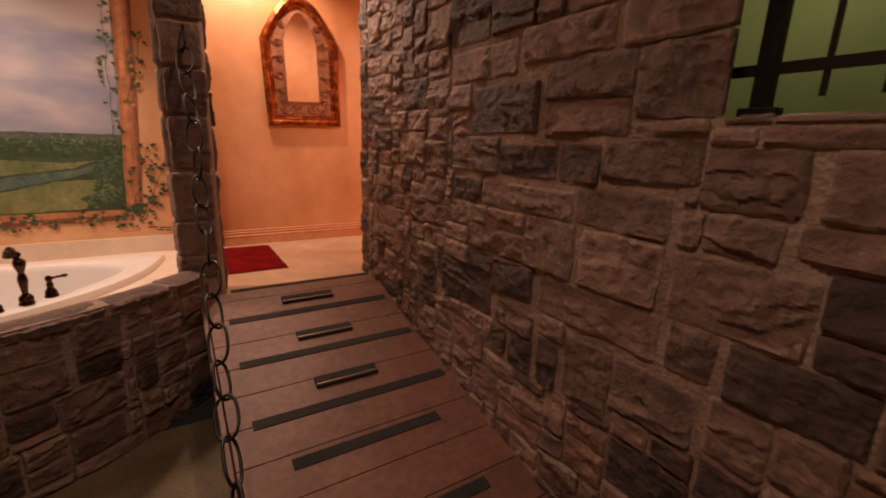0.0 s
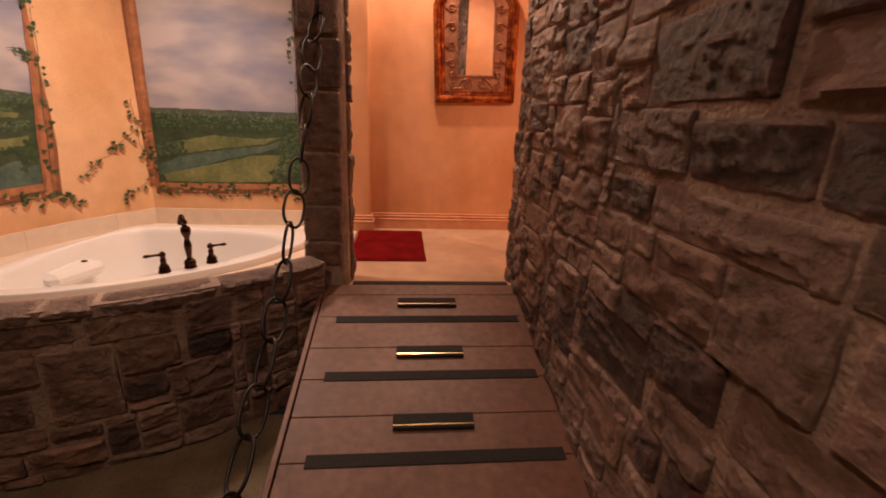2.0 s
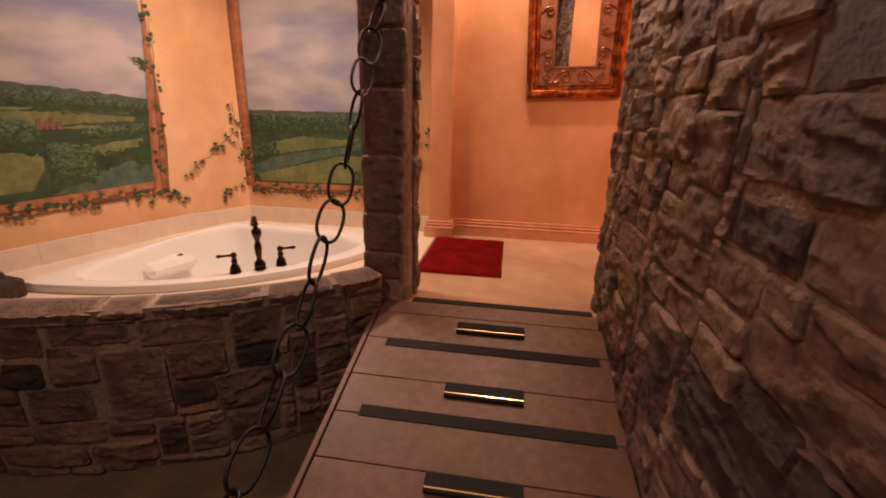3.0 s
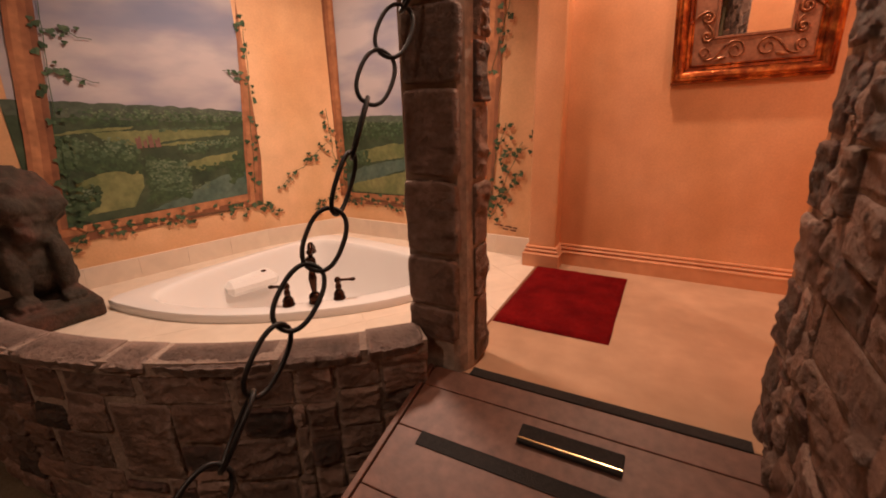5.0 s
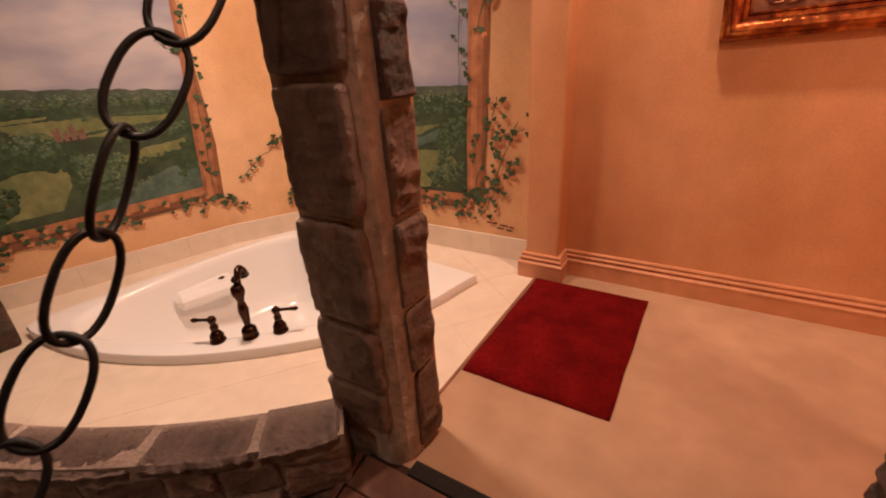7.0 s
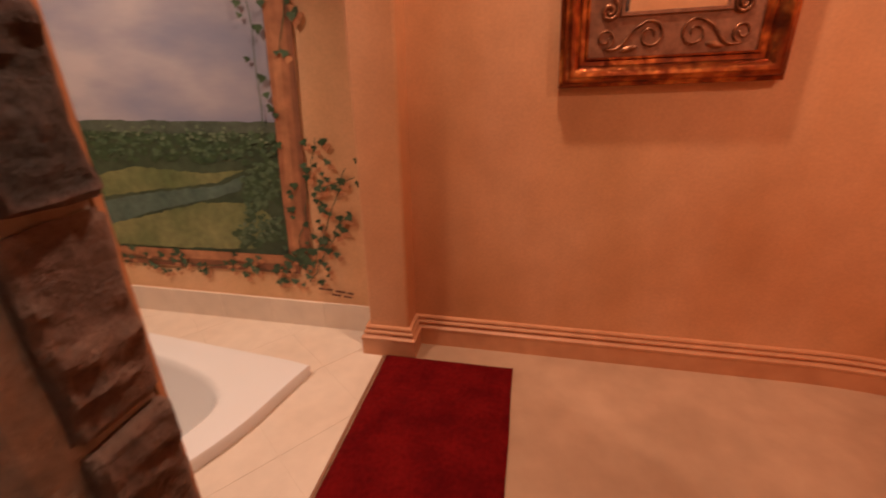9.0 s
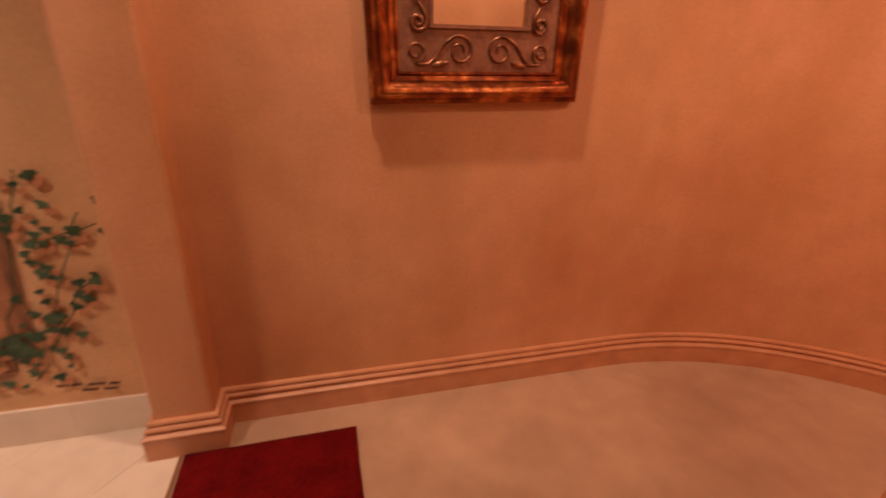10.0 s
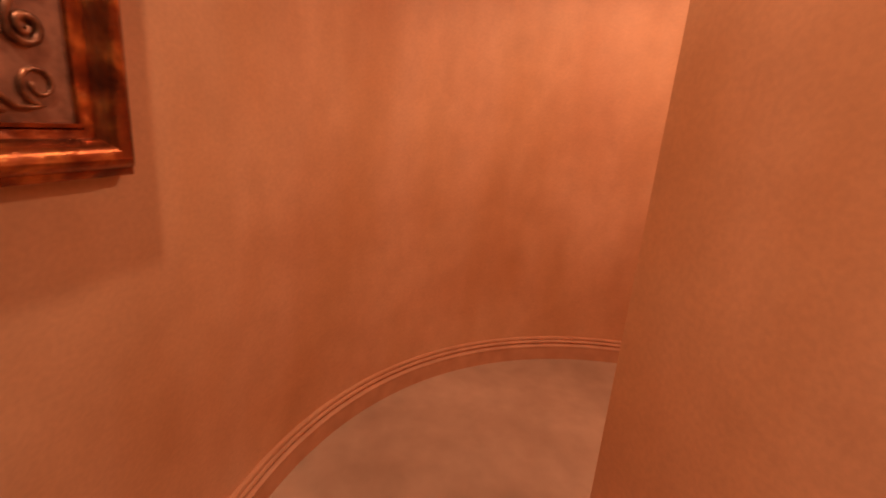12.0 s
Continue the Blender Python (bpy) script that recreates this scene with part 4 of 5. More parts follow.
start = min(range(len(fine_line)), key=lambda k: abs(fine_line[k].z - 1.06))
up, down = along(fine_line[start::-1]), along(fine_line[start:])
WIDE, MID, NARROW = 40, -14, -50
turns = [(a, b, (WIDE, WIDE, NARROW, MID, WIDE)[k % 5]) for k, (b, a) in enumerate(zip(up, up[1:]))]
turns += [(a, b, (NARROW, MID, WIDE, WIDE, 2, NARROW, WIDE, NARROW, WIDE, NARROW, WIDE, MID)[k % 12]) for k, (a, b) in enumerate(zip(down, down[1:]))]
rng = random.Random(8)
for a, b, turn in turns:
    t = (b - a).normalized()
    base = Vector((1, 0, 0)).cross(t).normalized()
    turn += rng.uniform(-6, 6)
    w = Matrix.Rotation(radians(turn), 3, t) @ base
    c, half, wide = (a + b) / 2, (b - a).length / 2 + 0.006, 0.047
    oval = []
    for s in range(28):
        ang = s * math.tau / 28
        ca, sa = math.cos(ang), math.sin(ang)
        oval.append(c + t * half * math.copysign(abs(ca) ** 0.8, ca) + w * wide * math.copysign(abs(sa) ** 0.85, sa) - chain.location)
    part("link", tube(bmesh.new(), oval, 0.0062, 8, closed=True), IRON, chain)
part("ring_bolt", tube(bmesh.new(), [Vector(CH[-1]) - chain.location + Vector((0, 0, 0.02)), Vector(CH[-1]) - chain.location + Vector((0.004, -0.01, -0.09))], 0.009, 8), IRON, chain)

# ---- rug ----
bm = bmesh.new()
nx, ny = 24, 34
rows = []
for j in range(ny + 1):
    row = []
    for i in range(nx + 1):
        a, b = i / nx, j / ny
        x, y = 0.864 + 0.556 * a, 3.832 + 0.828 * b
        e = min(a * nx, (1 - a) * nx, b * ny, (1 - b) * ny)
        x += 0.004 * noise.noise(Vector((x * 5, y * 5, 1)))
        y += 0.004 * noise.noise(Vector((x * 5, y * 5, 7)))
        z = 0.017 + 0.003 * noise.noise(Vector((x * 14, y * 14, 0))) if e >= 1 else 0.007
        row.append(bm.verts.new((x, y, z)))
    rows.append(row)
for j in range(ny):
    for i in range(nx):
        f = bm.faces.new((rows[j][i], rows[j][i + 1], rows[j + 1][i + 1], rows[j + 1][i]))
        f.smooth = True
r = bmesh.ops.extrude_edge_only(bm, edges=[e for e in bm.edges if e.is_boundary])
for g in r["geom"]:
    if isinstance(g, bmesh.types.BMVert):
        g.co.z = 0.0005
tagged(part("bath_rug", bm, RUG), "dark red plush bath rug lying on the carpet", "rug")

# ---- arched mirror ----
mirror = thing("arched_mirror", "gothic-arched mirror in a copper-gilt frame with scrollwork", "mirror", (1.855, 4.81, 1.125))
mirror.rotation_euler.y = radians(-2.0)   # it hangs a little askew


def arch(w, b, spring, top, depth, flare=0.0, n=14):
    """The outline of a pointed arch, from its lower left corner to the right, x and z from the frame's foot."""
    pts = [(-w, -depth, b), (0.0, -depth, b), (w, -depth, b)]
    for k in range(5):
        s = (k + 1) / 5
        pts.append((w + flare * s, -depth, b + (spring - b) * s))
    ww = w + flare
    side = []
    for k in range(1, n + 1):
        s = k / n
        side.append((ww * (math.cos(s * math.pi / 2) ** 0.92 if s < 1 else 0.0) * (1 - 0.18 * math.sin(s * math.pi)) , spring + (top - spring) * (math.sin(s * math.pi / 2) * 0.62 + 0.38 * s)))
    pts += [(x, -depth, z) for x, z in side]
    pts += [(-x, -depth, z) for x, z in side[-2::-1]]
    for k in range(5):
        s = 1 - k / 5
        pts.append((-(w + flare * s), -depth, b + (spring - b) * s))
    return pts


def frame_loop(i, depth):
    return arch(0.343 - i, i, 0.74, 1.135 - 1.25 * i, depth, 0.012)


bm = loops(bmesh.new(), [frame_loop(0.0, 0.0), frame_loop(0.0, 0.026), frame_loop(0.004, 0.031), frame_loop(0.014, 0.035), frame_loop(0.018, 0.048), frame_loop(0.025, 0.057), frame_loop(0.034, 0.060), frame_loop(0.044, 0.057), frame_loop(0.054, 0.050), frame_loop(0.062, 0.040), frame_loop(0.067, 0.026), frame_loop(0.080, 0.022), frame_loop(0.084, 0.027), frame_loop(0.090, 0.026), frame_loop(0.094, 0.004)], close_last=False)
bmesh.ops.recalc_face_normals(bm, faces=bm.faces)
for e in bm.edges:
    e.smooth = e.calc_face_angle(0) < 0.6
part("frame", bm, GOLD, mirror, "dark copper-gilt moulded frame")
OPEN = dict(w=0.148, b=0.222, spring=0.745, top=0.985)
bm = loops(bmesh.new(), [frame_loop(0.088, 0.018), arch(OPEN["w"] + 0.014, OPEN["b"] - 0.014, OPEN["spring"], OPEN["top"] + 0.02, 0.018), arch(OPEN["w"] + 0.012, OPEN["b"] - 0.012, OPEN["spring"], OPEN["top"] + 0.018, 0.026), arch(OPEN["w"] + 0.002, OPEN["b"] - 0.002, OPEN["spring"], OPEN["top"] + 0.004, 0.026), arch(OPEN["w"], OPEN["b"], OPEN["spring"], OPEN["top"], 0.012)], close_last=False, smooth=False)
bmesh.ops.recalc_face_normals(bm, faces=bm.faces)
part("panel", bm, BRONZE_PANEL, mirror, "bronze panel round the glass")
bm = bmesh.new()
bm.faces.new([bm.verts.new(p) for p in arch(OPEN["w"] + 0.001, OPEN["b"] - 0.001, OPEN["spring"], OPEN["top"] + 0.001, 0.0135)])
bmesh.ops.recalc_face_normals(bm, faces=bm.faces)
glass = part("glass", bm, MIRROR, mirror)
part("back_board", boxes((-0.25, -0.012, 0.05, 0.25, -0.001, 0.8)), GAP, mirror)


def scroll(cx, cz, size, start, hand, tail):
    """A spiral that unwinds into a stem."""
    pts = []
    for k in range(22):
        s = k / 21
        a = start + hand * (1 - s) * 3.1 * math.pi
        rr = size * (0.18 + 0.82 * s)
        pts.append(Vector((cx + rr * math.cos(a), -0.021, cz + rr * math.sin(a))))
    a = start
    end = pts[-1]
    t = Vector((math.sin(a) * hand, 0, -math.cos(a) * hand))
    for k in range(1, 7):
        s = k / 6
        pts.append(end + t * tail * s + Vector((math.cos(a), 0, math.sin(a))) * (-0.35 * tail * s * s))
    n = len(pts)
    return tube(bmesh.new(), pts, [0.0036 + 0.0032 * min(1, k / 8) * (1 if k < n - 4 else (n - k) / 5) for k in range(n)], 6)


def running_scroll(sx):
    """The lower panel's stem: curled in the corner, dipping, then rising into a hooped curl by the middle."""
    pts = []
    for k in range(15):
        a, r = -0.5 * math.pi - 2.6 * math.pi * (1 - k / 14), 0.010 + 0.021 * k / 14
        pts.append((0.203 + r * math.cos(a), 0.146 + r * math.sin(a)))
    pts += [(0.186, 0.112), (0.166, 0.113), (0.146, 0.128), (0.130, 0.150), (0.114, 0.172)]
    for k in range(18):
        a, r = 0.2 * math.pi + 2.9 * math.pi * k / 17, 0.046 - 0.034 * k / 17
        pts.append((0.066 + r * math.cos(a), 0.150 + r * math.sin(a)))
    return tube(bmesh.new(), [Vector((x * sx, -0.0205, z)) for x, z in pts], [0.0052 - 0.0022 * abs(2 * k / (len(pts) - 1) - 1) for k in range(len(pts))], 6)


for sx in (1, -1):
    part("scroll", running_scroll(sx), SCROLLWORK, mirror)
    for cx, cz, size, start, hand, tail in ((0.195, 0.225, 0.022, 3.0, 1, 0.05), (0.20, 0.31, 0.026, 1.2, 1, 0.09), (0.205, 0.45, 0.026, -1.2, -1, 0.09), (0.20, 0.59, 0.026, 1.2, 1, 0.09), (0.20, 0.73, 0.026, -1.2, -1, 0.08), (0.16, 0.87, 0.022, 1.8, 1, 0.06)):
        h = hand * sx
        st = start if sx > 0 else math.pi - start
        part("scroll", scroll(cx * sx, cz, 1.2 * size, st, h, tail), SCROLLWORK, mirror)
    leaf = bmesh.new()
    bmesh.ops.create_uvsphere(leaf, u_segments=10, v_segments=6, radius=0.028, matrix=Matrix.Translation((0.128 * sx, -0.0205, 0.113)) @ Matrix.Rotation(0.25 * sx, 4, "Y") @ Matrix.Diagonal((1.0, 0.22, 0.34, 1)))
    part("leaf", leaf, SCROLLWORK, mirror)

# ---- barred opening and the green room behind it ----
grille = thing("iron_grille", "black iron bars in the stone wall opening", "grille", (2.06, 0.55, WIN[2]))
part("cross_bar", boxes((-0.014, -0.50, 0.115, 0.006, 0.60, 0.142)), IRON, grille)
part("post", boxes((-0.012, 0.424, 0.005, 0.022, 0.470, 1.11), bevel=0.003), IRON, grille)
part("post_foot", boxes((-0.02, 0.400, 0.005, 0.028, 0.494, 0.034), bevel=0.004), IRON, grille)
for y in (0.318, 0.205, 0.09, -0.03, -0.15, -0.27, -0.39):
    part("bar", boxes((-0.006, y - 0.006, 0.055, 0.006, y + 0.006, 1.11)), IRON, grille)
setting("wall_green_east", boxes((3.6, -2.2, LOW, 3.72, 2.62, CEIL)), GREENWALL, "plain green painted wall seen through the bars", "wall")
setting("wall_green_north", boxes((2.155, 2.45, LOW, 3.6, 2.6, CEIL)), GREENWALL, "plain green painted wall seen through the bars", "wall")
setting("door_trim", boxes((3.1, 2.43, LOW, 3.19, 2.45, 2.1), bevel=0.004), GREENWALL, "green painted upright trim", "trim")

# ---- murals ----
def on_a(s, z, k):
    p = A0 + AD * s + AN * (0.0012 * k)
    return (p.x, p.y, z)


def on_c(s, z, k):
    return (s, 4.84 - 0.0012 * k, z)


def on_b(s, z, k):
    p = A1 + (B1 - A1).normalized() * s + BN * (0.0012 * k)
    return (p.x, p.y, z)


def patch(bm, put, outline, k):
    bm.faces.new([bm.verts.new(put(s, z, k)) for s, z in outline])
    return bm


def wavy(pts, amount, rng, step=0.02):
    """A closed outline with its sides broken up."""
    out = []
    for (a, b), (c, d) in zip(pts, pts[1:] + pts[:1]):
        n = max(1, int(math.hypot(c - a, d - b) / step))
        for i in range(n):
            t = i / n
            out.append((a + (c - a) * t + rng.uniform(-amount, amount), b + (d - b) * t + rng.uniform(-amount, amount)))
    return out


def dabs(put, rows, k, rng):
    """Painted foliage: many small brush dabs in stretches (s0, z0, s1, z1, half height, count, size)."""
    bm = bmesh.new()
    for s0, z0, s1, z1, spread, count, size in rows:
        for _ in range(count):
            t = rng.random()
            s, z = s0 + (s1 - s0) * t + rng.gauss(0, 0.01), z0 + (z1 - z0) * t + rng.uniform(-spread, spread)
            r, n = size * rng.uniform(0.5, 1.2), 7
            turn = rng.random() * 6
            kk = k + rng.random() * 0.6
            bm.faces.new([bm.verts.new(put(s + r * rng.uniform(0.7, 1.2) * math.cos(turn + j * math.tau / n), z + 0.8 * r * rng.uniform(0.7, 1.2) * math.sin(turn + j * math.tau / n), kk)) for j in range(n)])
    return bm


LEAF = [(0, -0.62), (0.30, -0.18), (0.62, 0.02), (0.42, 0.38), (0.14, 0.30), (0, 0.42), (-0.14, 0.30), (-0.42, 0.38), (-0.62, 0.02), (-0.30, -0.18)]


def leaf_dab(bm, put, s, z, size, turn, k):
    c, d = math.cos(turn), math.sin(turn)
    bm.faces.new([bm.verts.new(put(s + size * (c * x - d * y), z + size * (d * x + c * y), k)) for x, y in LEAF])


def ivy(put, vines, rng, owner, size=0.031, view=(9, 9, 0)):
    """Trailing stems with leaves and the painted shade under each: rows (s0, z0, s1, z1, count, spread)."""
    shade, stems, tones = bmesh.new(), bmesh.new(), [bmesh.new(), bmesh.new()]
    for s0, z0, s1, z1, count, spread in vines:
        n = max(6, int(math.hypot(s1 - s0, z1 - z0) / 0.03))
        line = []
        o = rng.uniform(0, 50)
        for i in range(n + 1):
            t = i / n
            line.append((s0 + (s1 - s0) * t + 0.02 * noise.noise(Vector((t * 6 + o, 0, 0))), z0 + (z1 - z0) * t + 0.02 * noise.noise(Vector((0, t * 6 + o, 0)))))
        for (a, b), (c, d) in zip(line, line[1:]):
            ln = math.hypot(c - a, d - b) or 1
            px, pz = -(d - b) / ln * 0.002, (c - a) / ln * 0.002
            stems.faces.new([stems.verts.new(put(x, zz, 11)) for x, zz in ((a - px, b - pz), (c - px, d - pz), (c + px, d + pz), (a + px, b + pz))])
        for _ in range(count):
            a, b = rng.choice(line)
            a, b = a + rng.uniform(-spread, spread), b + rng.uniform(-spread, spread)
            sz, tn, kk = size * rng.uniform(0.6, 1.25), rng.uniform(-0.7, 0.7), 12 + rng.random() * 2
            if not (view[0] < a < view[1] and b > view[2]):
                leaf_dab(shade, put, a + 0.012, b - 0.020, sz, tn, 10 + rng.random() * 0.6)
            leaf_dab(tones[rng.random() < 0.4], put, a, b, sz, tn, kk)
    part("ivy_shade", shade, P_SHADOW, owner)
    part("ivy_stem", stems, P_DARK, owner)
    for bm, m in zip(tones, (P_DARK, P_MID)):
        tagged(part("ivy_leaves", bm, m, owner), kind="stuff")


def column(put, owner, foot, head, z0, z1, width, dark_first=False):
    """A painted tree-trunk column, light on one side and dark on the other."""
    for frac, m, k in (((0.0, 0.22), P_TRUNK_M, 7), ((0.18, 0.52), P_TRUNK, 7.3), ((0.48, 0.80), P_TRUNK_M, 7.6), ((0.76, 1.0), P_TRUNK_D, 7.9)):
        f0, f1 = frac if not dark_first else (1 - frac[1], 1 - frac[0])
        left, right = [], []
        for i in range(25):
            t = i / 24
            c = foot + (head - foot) * t
            z = z0 + (z1 - z0) * t
            j = 0.006 * noise.noise(Vector((t * 9, c * 3, f0)))
            left.append((c + width * f0 + j, z))
            right.append((c + width * f1 + j * 0.5, z))
        part("painted_column", patch(bmesh.new(), put, left + right[::-1], k), m, owner)


def sill(put, owner, s0, s1, za, zb, thick):
    part("painted_sill", patch(bmesh.new(), put, [(s0, za), (s1, zb), (s1, zb + thick * 0.5), (s0, za + thick * 0.5)], 6.6), P_TRUNK_D, owner)
    part("painted_sill", patch(bmesh.new(), put, [(s0, za + thick * 0.46), (s1, zb + thick * 0.46), (s1, zb + thick), (s0, za + thick)], 6), P_TRUNK, owner)


rng = random.Random(31)
mural = thing("landscape_mural", "painted mural of fields, woods and a river under clouds, framed by trunks", "mural", kind="structure")
part("sky", patch(bmesh.new(), on_a, [(0.05, 0.36), (1.33, 0.36), (1.50, 2.62), (0.15, 2.62)], 1), P_SKY, mural)
hill = [(0.05, 0.36), (1.30, 0.36), (1.36, 1.01)] + [(1.36 - 1.31 * i / 40, 1.015 + 0.115 * (i / 40) ** 0.7 + 0.012 * noise.noise(Vector((i * 0.45, 2, 0)))) for i in range(1, 41)]
part("far_woods", patch(bmesh.new(), on_a, hill, 2), P_FOREST, mural)
part("far_hill", patch(bmesh.new(), on_a, [(1.35, 0.965)] + [(1.36 - 1.31 * i / 40, 1.026 + 0.115 * (i / 40) ** 0.7 + 0.014 * noise.noise(Vector((i * 0.55, 7, 0)))) for i in range(41)] + [(0.05, 1.06), (0.5, 1.015), (0.9, 0.985)], 2.5), P_HAZE, mural)
part("field", patch(bmesh.new(), on_a, wavy([(0.15, 0.93), (0.34, 0.965), (0.62, 0.972), (0.60, 0.955), (0.34, 0.945)], 0.003, rng), 3), P_FIELD, mural)
part("field", patch(bmesh.new(), on_a, wavy([(0.70, 0.845), (0.86, 0.862), (1.05, 0.850), (1.2, 0.855), (1.2, 0.83), (0.98, 0.822), (0.84, 0.835)], 0.003, rng), 3), P_FIELD, mural)
part("field", patch(bmesh.new(), on_a, wavy([(0.40, 0.945), (0.75, 0.945), (1.20, 0.915), (1.18, 0.885), (0.85, 0.875), (0.60, 0.845), (0.44, 0.905)], 0.004, rng), 3), P_FIELD, mural)
part("field", patch(bmesh.new(), on_a, wavy([(0.26, 0.66), (0.42, 0.71), (0.61, 0.69), (0.60, 0.60), (0.52, 0.47), (0.24, 0.46)], 0.004, rng), 3), P_FIELD, mural)
part("field", patch(bmesh.new(), on_a, wavy([(0.86, 0.71), (1.00, 0.745), (1.22, 0.765), (1.22, 0.71), (1.08, 0.685), (0.95, 0.655)], 0.004, rng), 3), P_FIELD, mural)
part("river", patch(bmesh.new(), on_a, wavy([(0.60, 0.43), (0.80, 0.49), (1.05, 0.59), (1.31, 0.645), (1.30, 0.43), (1.1, 0.40)], 0.004, rng), 3.4), P_RIVER, mural)
for k0, m, rows in ((4, P_DARK, ((0.14, 0.84, 0.60, 0.77, 0.085, 260, 0.024), (0.64, 0.66, 0.86, 0.60, 0.12, 260, 0.022), (0.60, 0.50, 0.80, 0.55, 0.04, 70, 0.018), (0.80, 0.655, 1.24, 0.685, 0.022, 80, 0.014), (1.15, 0.62, 1.27, 0.70, 0.08, 70, 0.02), (0.85, 0.80, 1.25, 0.83, 0.035, 90, 0.016), (0.3, 1.03, 1.3, 0.98, 0.03, 150, 0.016), (0.15, 0.46, 0.36, 0.58, 0.06, 80, 0.02))),
                    (4.8, P_MID, ((0.2, 0.88, 0.62, 0.82, 0.06, 90, 0.016), (0.64, 0.66, 0.88, 0.62, 0.10, 170, 0.014), (0.85, 0.81, 1.25, 0.84, 0.03, 80, 0.012), (0.35, 1.06, 1.3, 1.0, 0.03, 120, 0.012), (0.75, 0.94, 1.2, 0.935, 0.008, 40, 0.012))),
                    (5.4, P_LIGHT, ((0.66, 0.69, 0.88, 0.66, 0.08, 110, 0.008), (0.3, 0.9, 0.6, 0.85, 0.05, 60, 0.008), (0.8, 0.52, 1.0, 0.56, 0.02, 26, 0.008), (0.88, 0.825, 1.24, 0.85, 0.02, 60, 0.007), (0.3, 1.07, 1.3, 1.005, 0.025, 110, 0.007), (0.16, 0.50, 0.36, 0.61, 0.05, 40, 0.009)))):
    tagged(part("painted_trees", dabs(on_a, rows, k0, rng), m, mural), kind="stuff")
for s, w, h in ((0.61, 0.03, 0.075), (0.65, 0.02, 0.055), (0.68, 0.025, 0.085), (0.715, 0.03, 0.06)):
    part("painted_ruin", patch(bmesh.new(), on_a, [(s, 0.835), (s + w, 0.835), (s + w, 0.835 + h), (s + w * 0.6, 0.835 + h), (s + w * 0.6, 0.82 + h), (s, 0.828 + h)], 5.9), P_CASTLE, mural)
column(on_a, mural, 0.035, 0.29, 0.40, 2.6, 0.13)
column(on_a, mural, 1.23, 1.46, 0.36, 2.6, 0.12)
sill(on_a, mural, 0.06, 1.335, 0.30, 0.345, 0.10)
ivy(on_a, [(0.22, 0.36, 1.30, 0.34, 42, 0.055), (0.25, 1.0, 0.34, 1.75, 20, 0.05), (0.30, 1.50, 0.52, 1.46, 10, 0.04), (0.29, 1.30, 0.50, 1.22, 7, 0.03), (0.22, 0.5, 0.25, 0.9, 22, 0.06), (0.20, 0.42, 0.34, 0.60, 16, 0.05), (1.30, 0.45, 1.42, 1.7, 34, 0.045), (1.22, 1.32, 1.36, 1.25, 8, 0.03), (1.3, 0.36, 1.5, 0.30, 14, 0.03), (0.14, 0.22, 0.24, 0.36, 8, 0.03)], rng, mural, size=0.034, view=(0.12, 1.50, 0.42))

mural = thing("river_mural", "painted mural of a winding river between meadows, framed by trunks", "mural", kind="structure")
part("sky", patch(bmesh.new(), on_c, [(-0.88, 0.36), (0.38, 0.36), (0.44, 2.62), (-0.85, 2.62)], 1), P_SKY, mural)
hill = [(-0.88, 0.36), (0.37, 0.36), (0.40, 0.985)] + [(0.40 - 1.28 * i / 40, 0.975 + 0.012 * noise.noise(Vector((i * 0.4, 9, 0)))) for i in range(1, 41)]
part("far_woods", patch(bmesh.new(), on_c, hill, 2), P_FOREST, mural)
part("far_hill", patch(bmesh.new(), on_c, [(-0.87, 0.945)] + [(-0.87 + 1.265 * i / 40, 0.982 + 0.014 * noise.noise(Vector((i * 0.6, 3, 0)))) for i in range(41)] + [(0.395, 0.94), (-0.2, 0.925)], 2.5), P_HAZE, mural)
part("field", patch(bmesh.new(), on_c, wavy([(-0.68, 0.71), (-0.36, 0.775), (0.0, 0.755), (0.20, 0.775), (0.05, 0.715), (-0.20, 0.68), (-0.62, 0.62)], 0.004, rng), 3), P_FIELD, mural)
part("river", patch(bmesh.new(), on_c, wavy([(-0.86, 0.50), (-0.62, 0.60), (-0.26, 0.66), (0.06, 0.70), (0.20, 0.755), (0.16, 0.68), (0.0, 0.635), (-0.36, 0.555), (-0.60, 0.46), (-0.86, 0.42)], 0.004, rng), 3.4), P_RIVER, mural)
part("field", patch(bmesh.new(), on_c, wavy([(-0.80, 0.435), (-0.42, 0.525), (-0.05, 0.615), (0.22, 0.625), (0.30, 0.56), (0.20, 0.40), (-0.30, 0.375), (-0.78, 0.375)], 0.004, rng), 3.6), P_FIELD, mural)
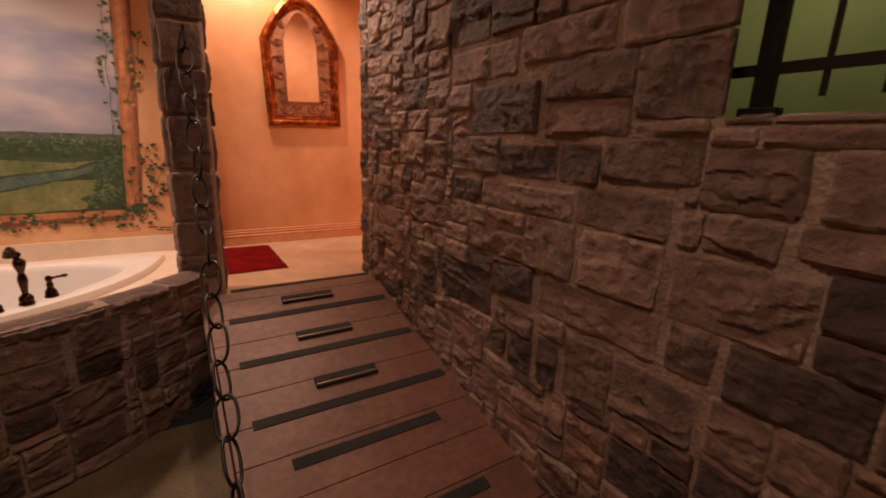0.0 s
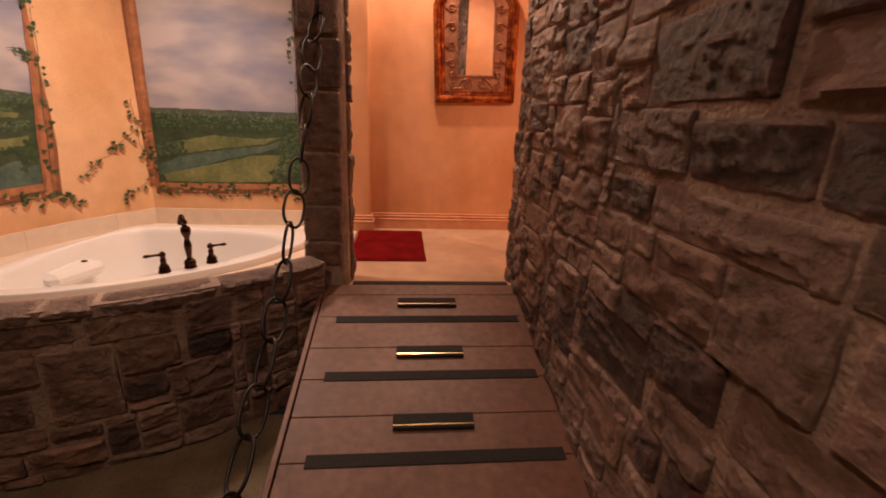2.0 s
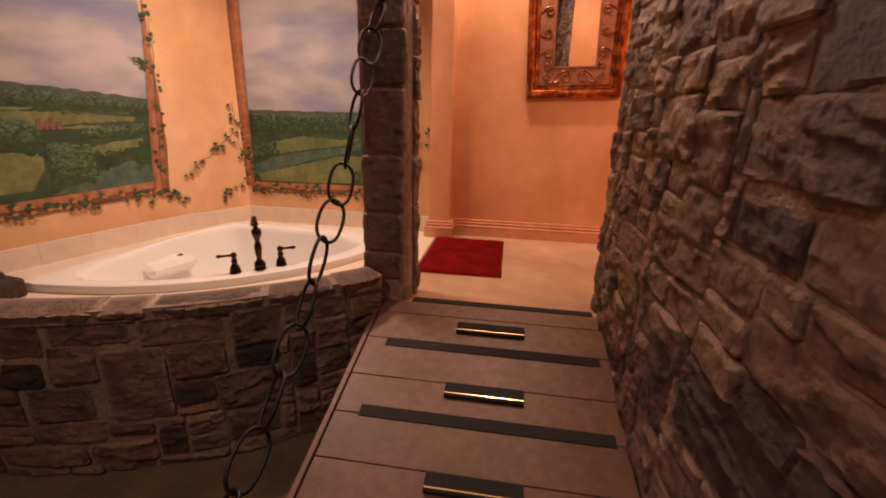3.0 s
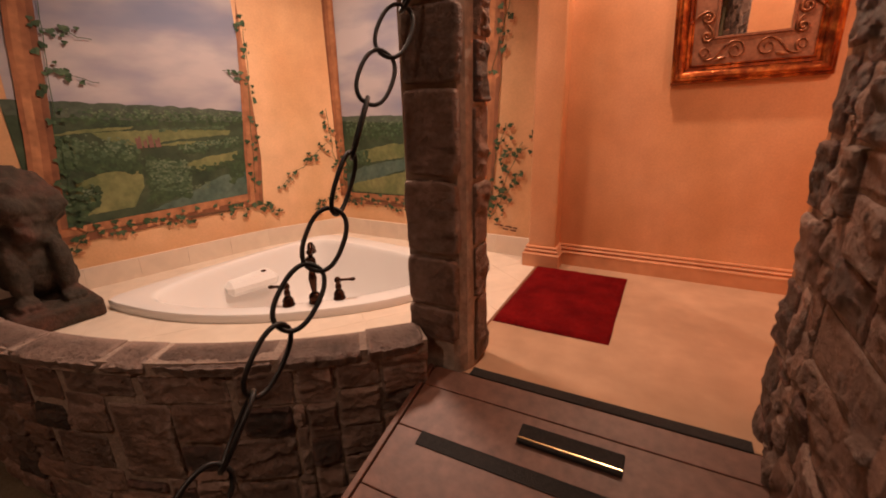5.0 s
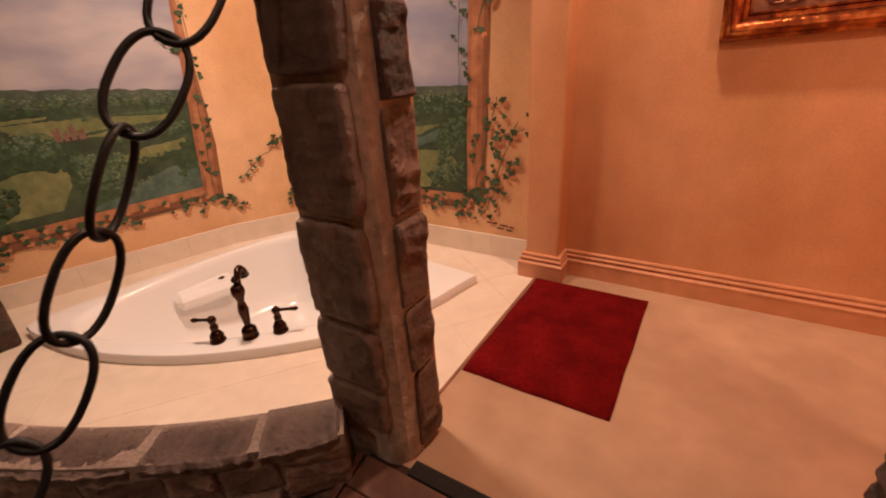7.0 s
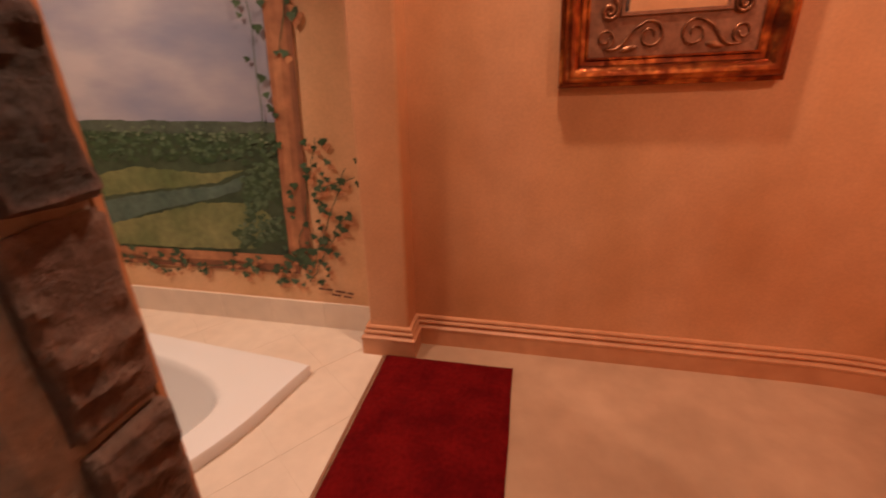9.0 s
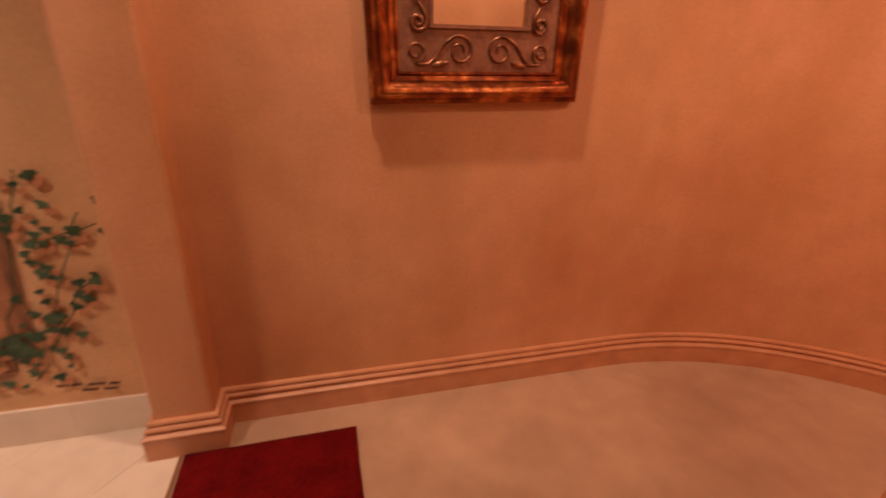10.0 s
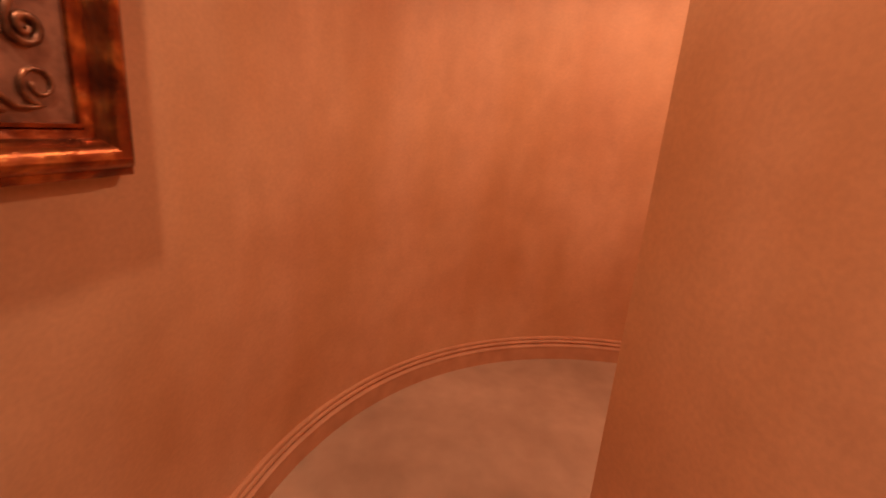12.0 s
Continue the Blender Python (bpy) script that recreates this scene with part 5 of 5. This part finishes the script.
for k0, m, rows in ((4, P_DARK, ((-0.86, 0.60, -0.60, 0.66, 0.06, 90, 0.02), (0.18, 0.62, 0.36, 0.74, 0.10, 110, 0.02), (-0.8, 0.86, 0.38, 0.87, 0.06, 220, 0.018), (0.10, 0.44, 0.36, 0.50, 0.05, 90, 0.018))),
                    (4.8, P_MID, ((-0.84, 0.63, -0.6, 0.68, 0.05, 60, 0.014), (0.18, 0.66, 0.36, 0.76, 0.09, 80, 0.014), (-0.8, 0.88, 0.38, 0.89, 0.05, 190, 0.013), (0.12, 0.46, 0.36, 0.52, 0.05, 60, 0.013))),
                    (5.4, P_LIGHT, ((-0.8, 0.93, 0.36, 0.93, 0.03, 90, 0.009), (0.12, 0.48, 0.34, 0.54, 0.04, 24, 0.008)))):
    tagged(part("painted_trees", dabs(on_c, rows, k0, rng), m, mural), kind="stuff")
column(on_c, mural, -0.955, -0.905, 0.33, 2.6, 0.108, True)
column(on_c, mural, 0.355, 0.475, 0.36, 2.6, 0.115)
sill(on_c, mural, -0.88, 0.40, 0.27, 0.285, 0.092)
ivy(on_c, [(-0.86, 0.31, 0.36, 0.30, 60, 0.060), (0.42, 0.42, 0.56, 0.92, 22, 0.08), (0.46, 0.3, 0.68, 0.8, 26, 0.09), (0.45, 0.25, 0.66, 0.60, 20, 0.07), (0.36, 0.34, 0.5, 0.42, 26, 0.05), (0.34, 0.95, 0.37, 1.9, 28, 0.065), (0.46, 1.25, 0.60, 1.75, 16, 0.05), (0.58, 0.72, 0.72, 0.76, 6, 0.03), (-0.86, 0.4, -0.87, 0.75, 20, 0.05)], rng, mural, view=(-0.85, 0.47, 0.38))
ivy(on_b, [(0.62, 0.55, 0.58, 1.05, 14, 0.04), (0.56, 0.78, 0.15, 0.46, 18, 0.035), (0.60, 0.36, 0.40, 0.24, 12, 0.035), (0.0, 0.35, 0.12, 0.26, 10, 0.03)], rng, mural)
for s, z, w in ((0.485, 0.212, 0.07), (0.57, 0.205, 0.05), (0.63, 0.20, 0.03), (0.55, 0.185, 0.045), (0.61, 0.180, 0.04)):
    part("signature_mark", patch(bmesh.new(), on_c, [(s, z), (s + w, z - 0.003), (s + w, z + 0.007), (s, z + 0.01)], 9), P_INK, mural)
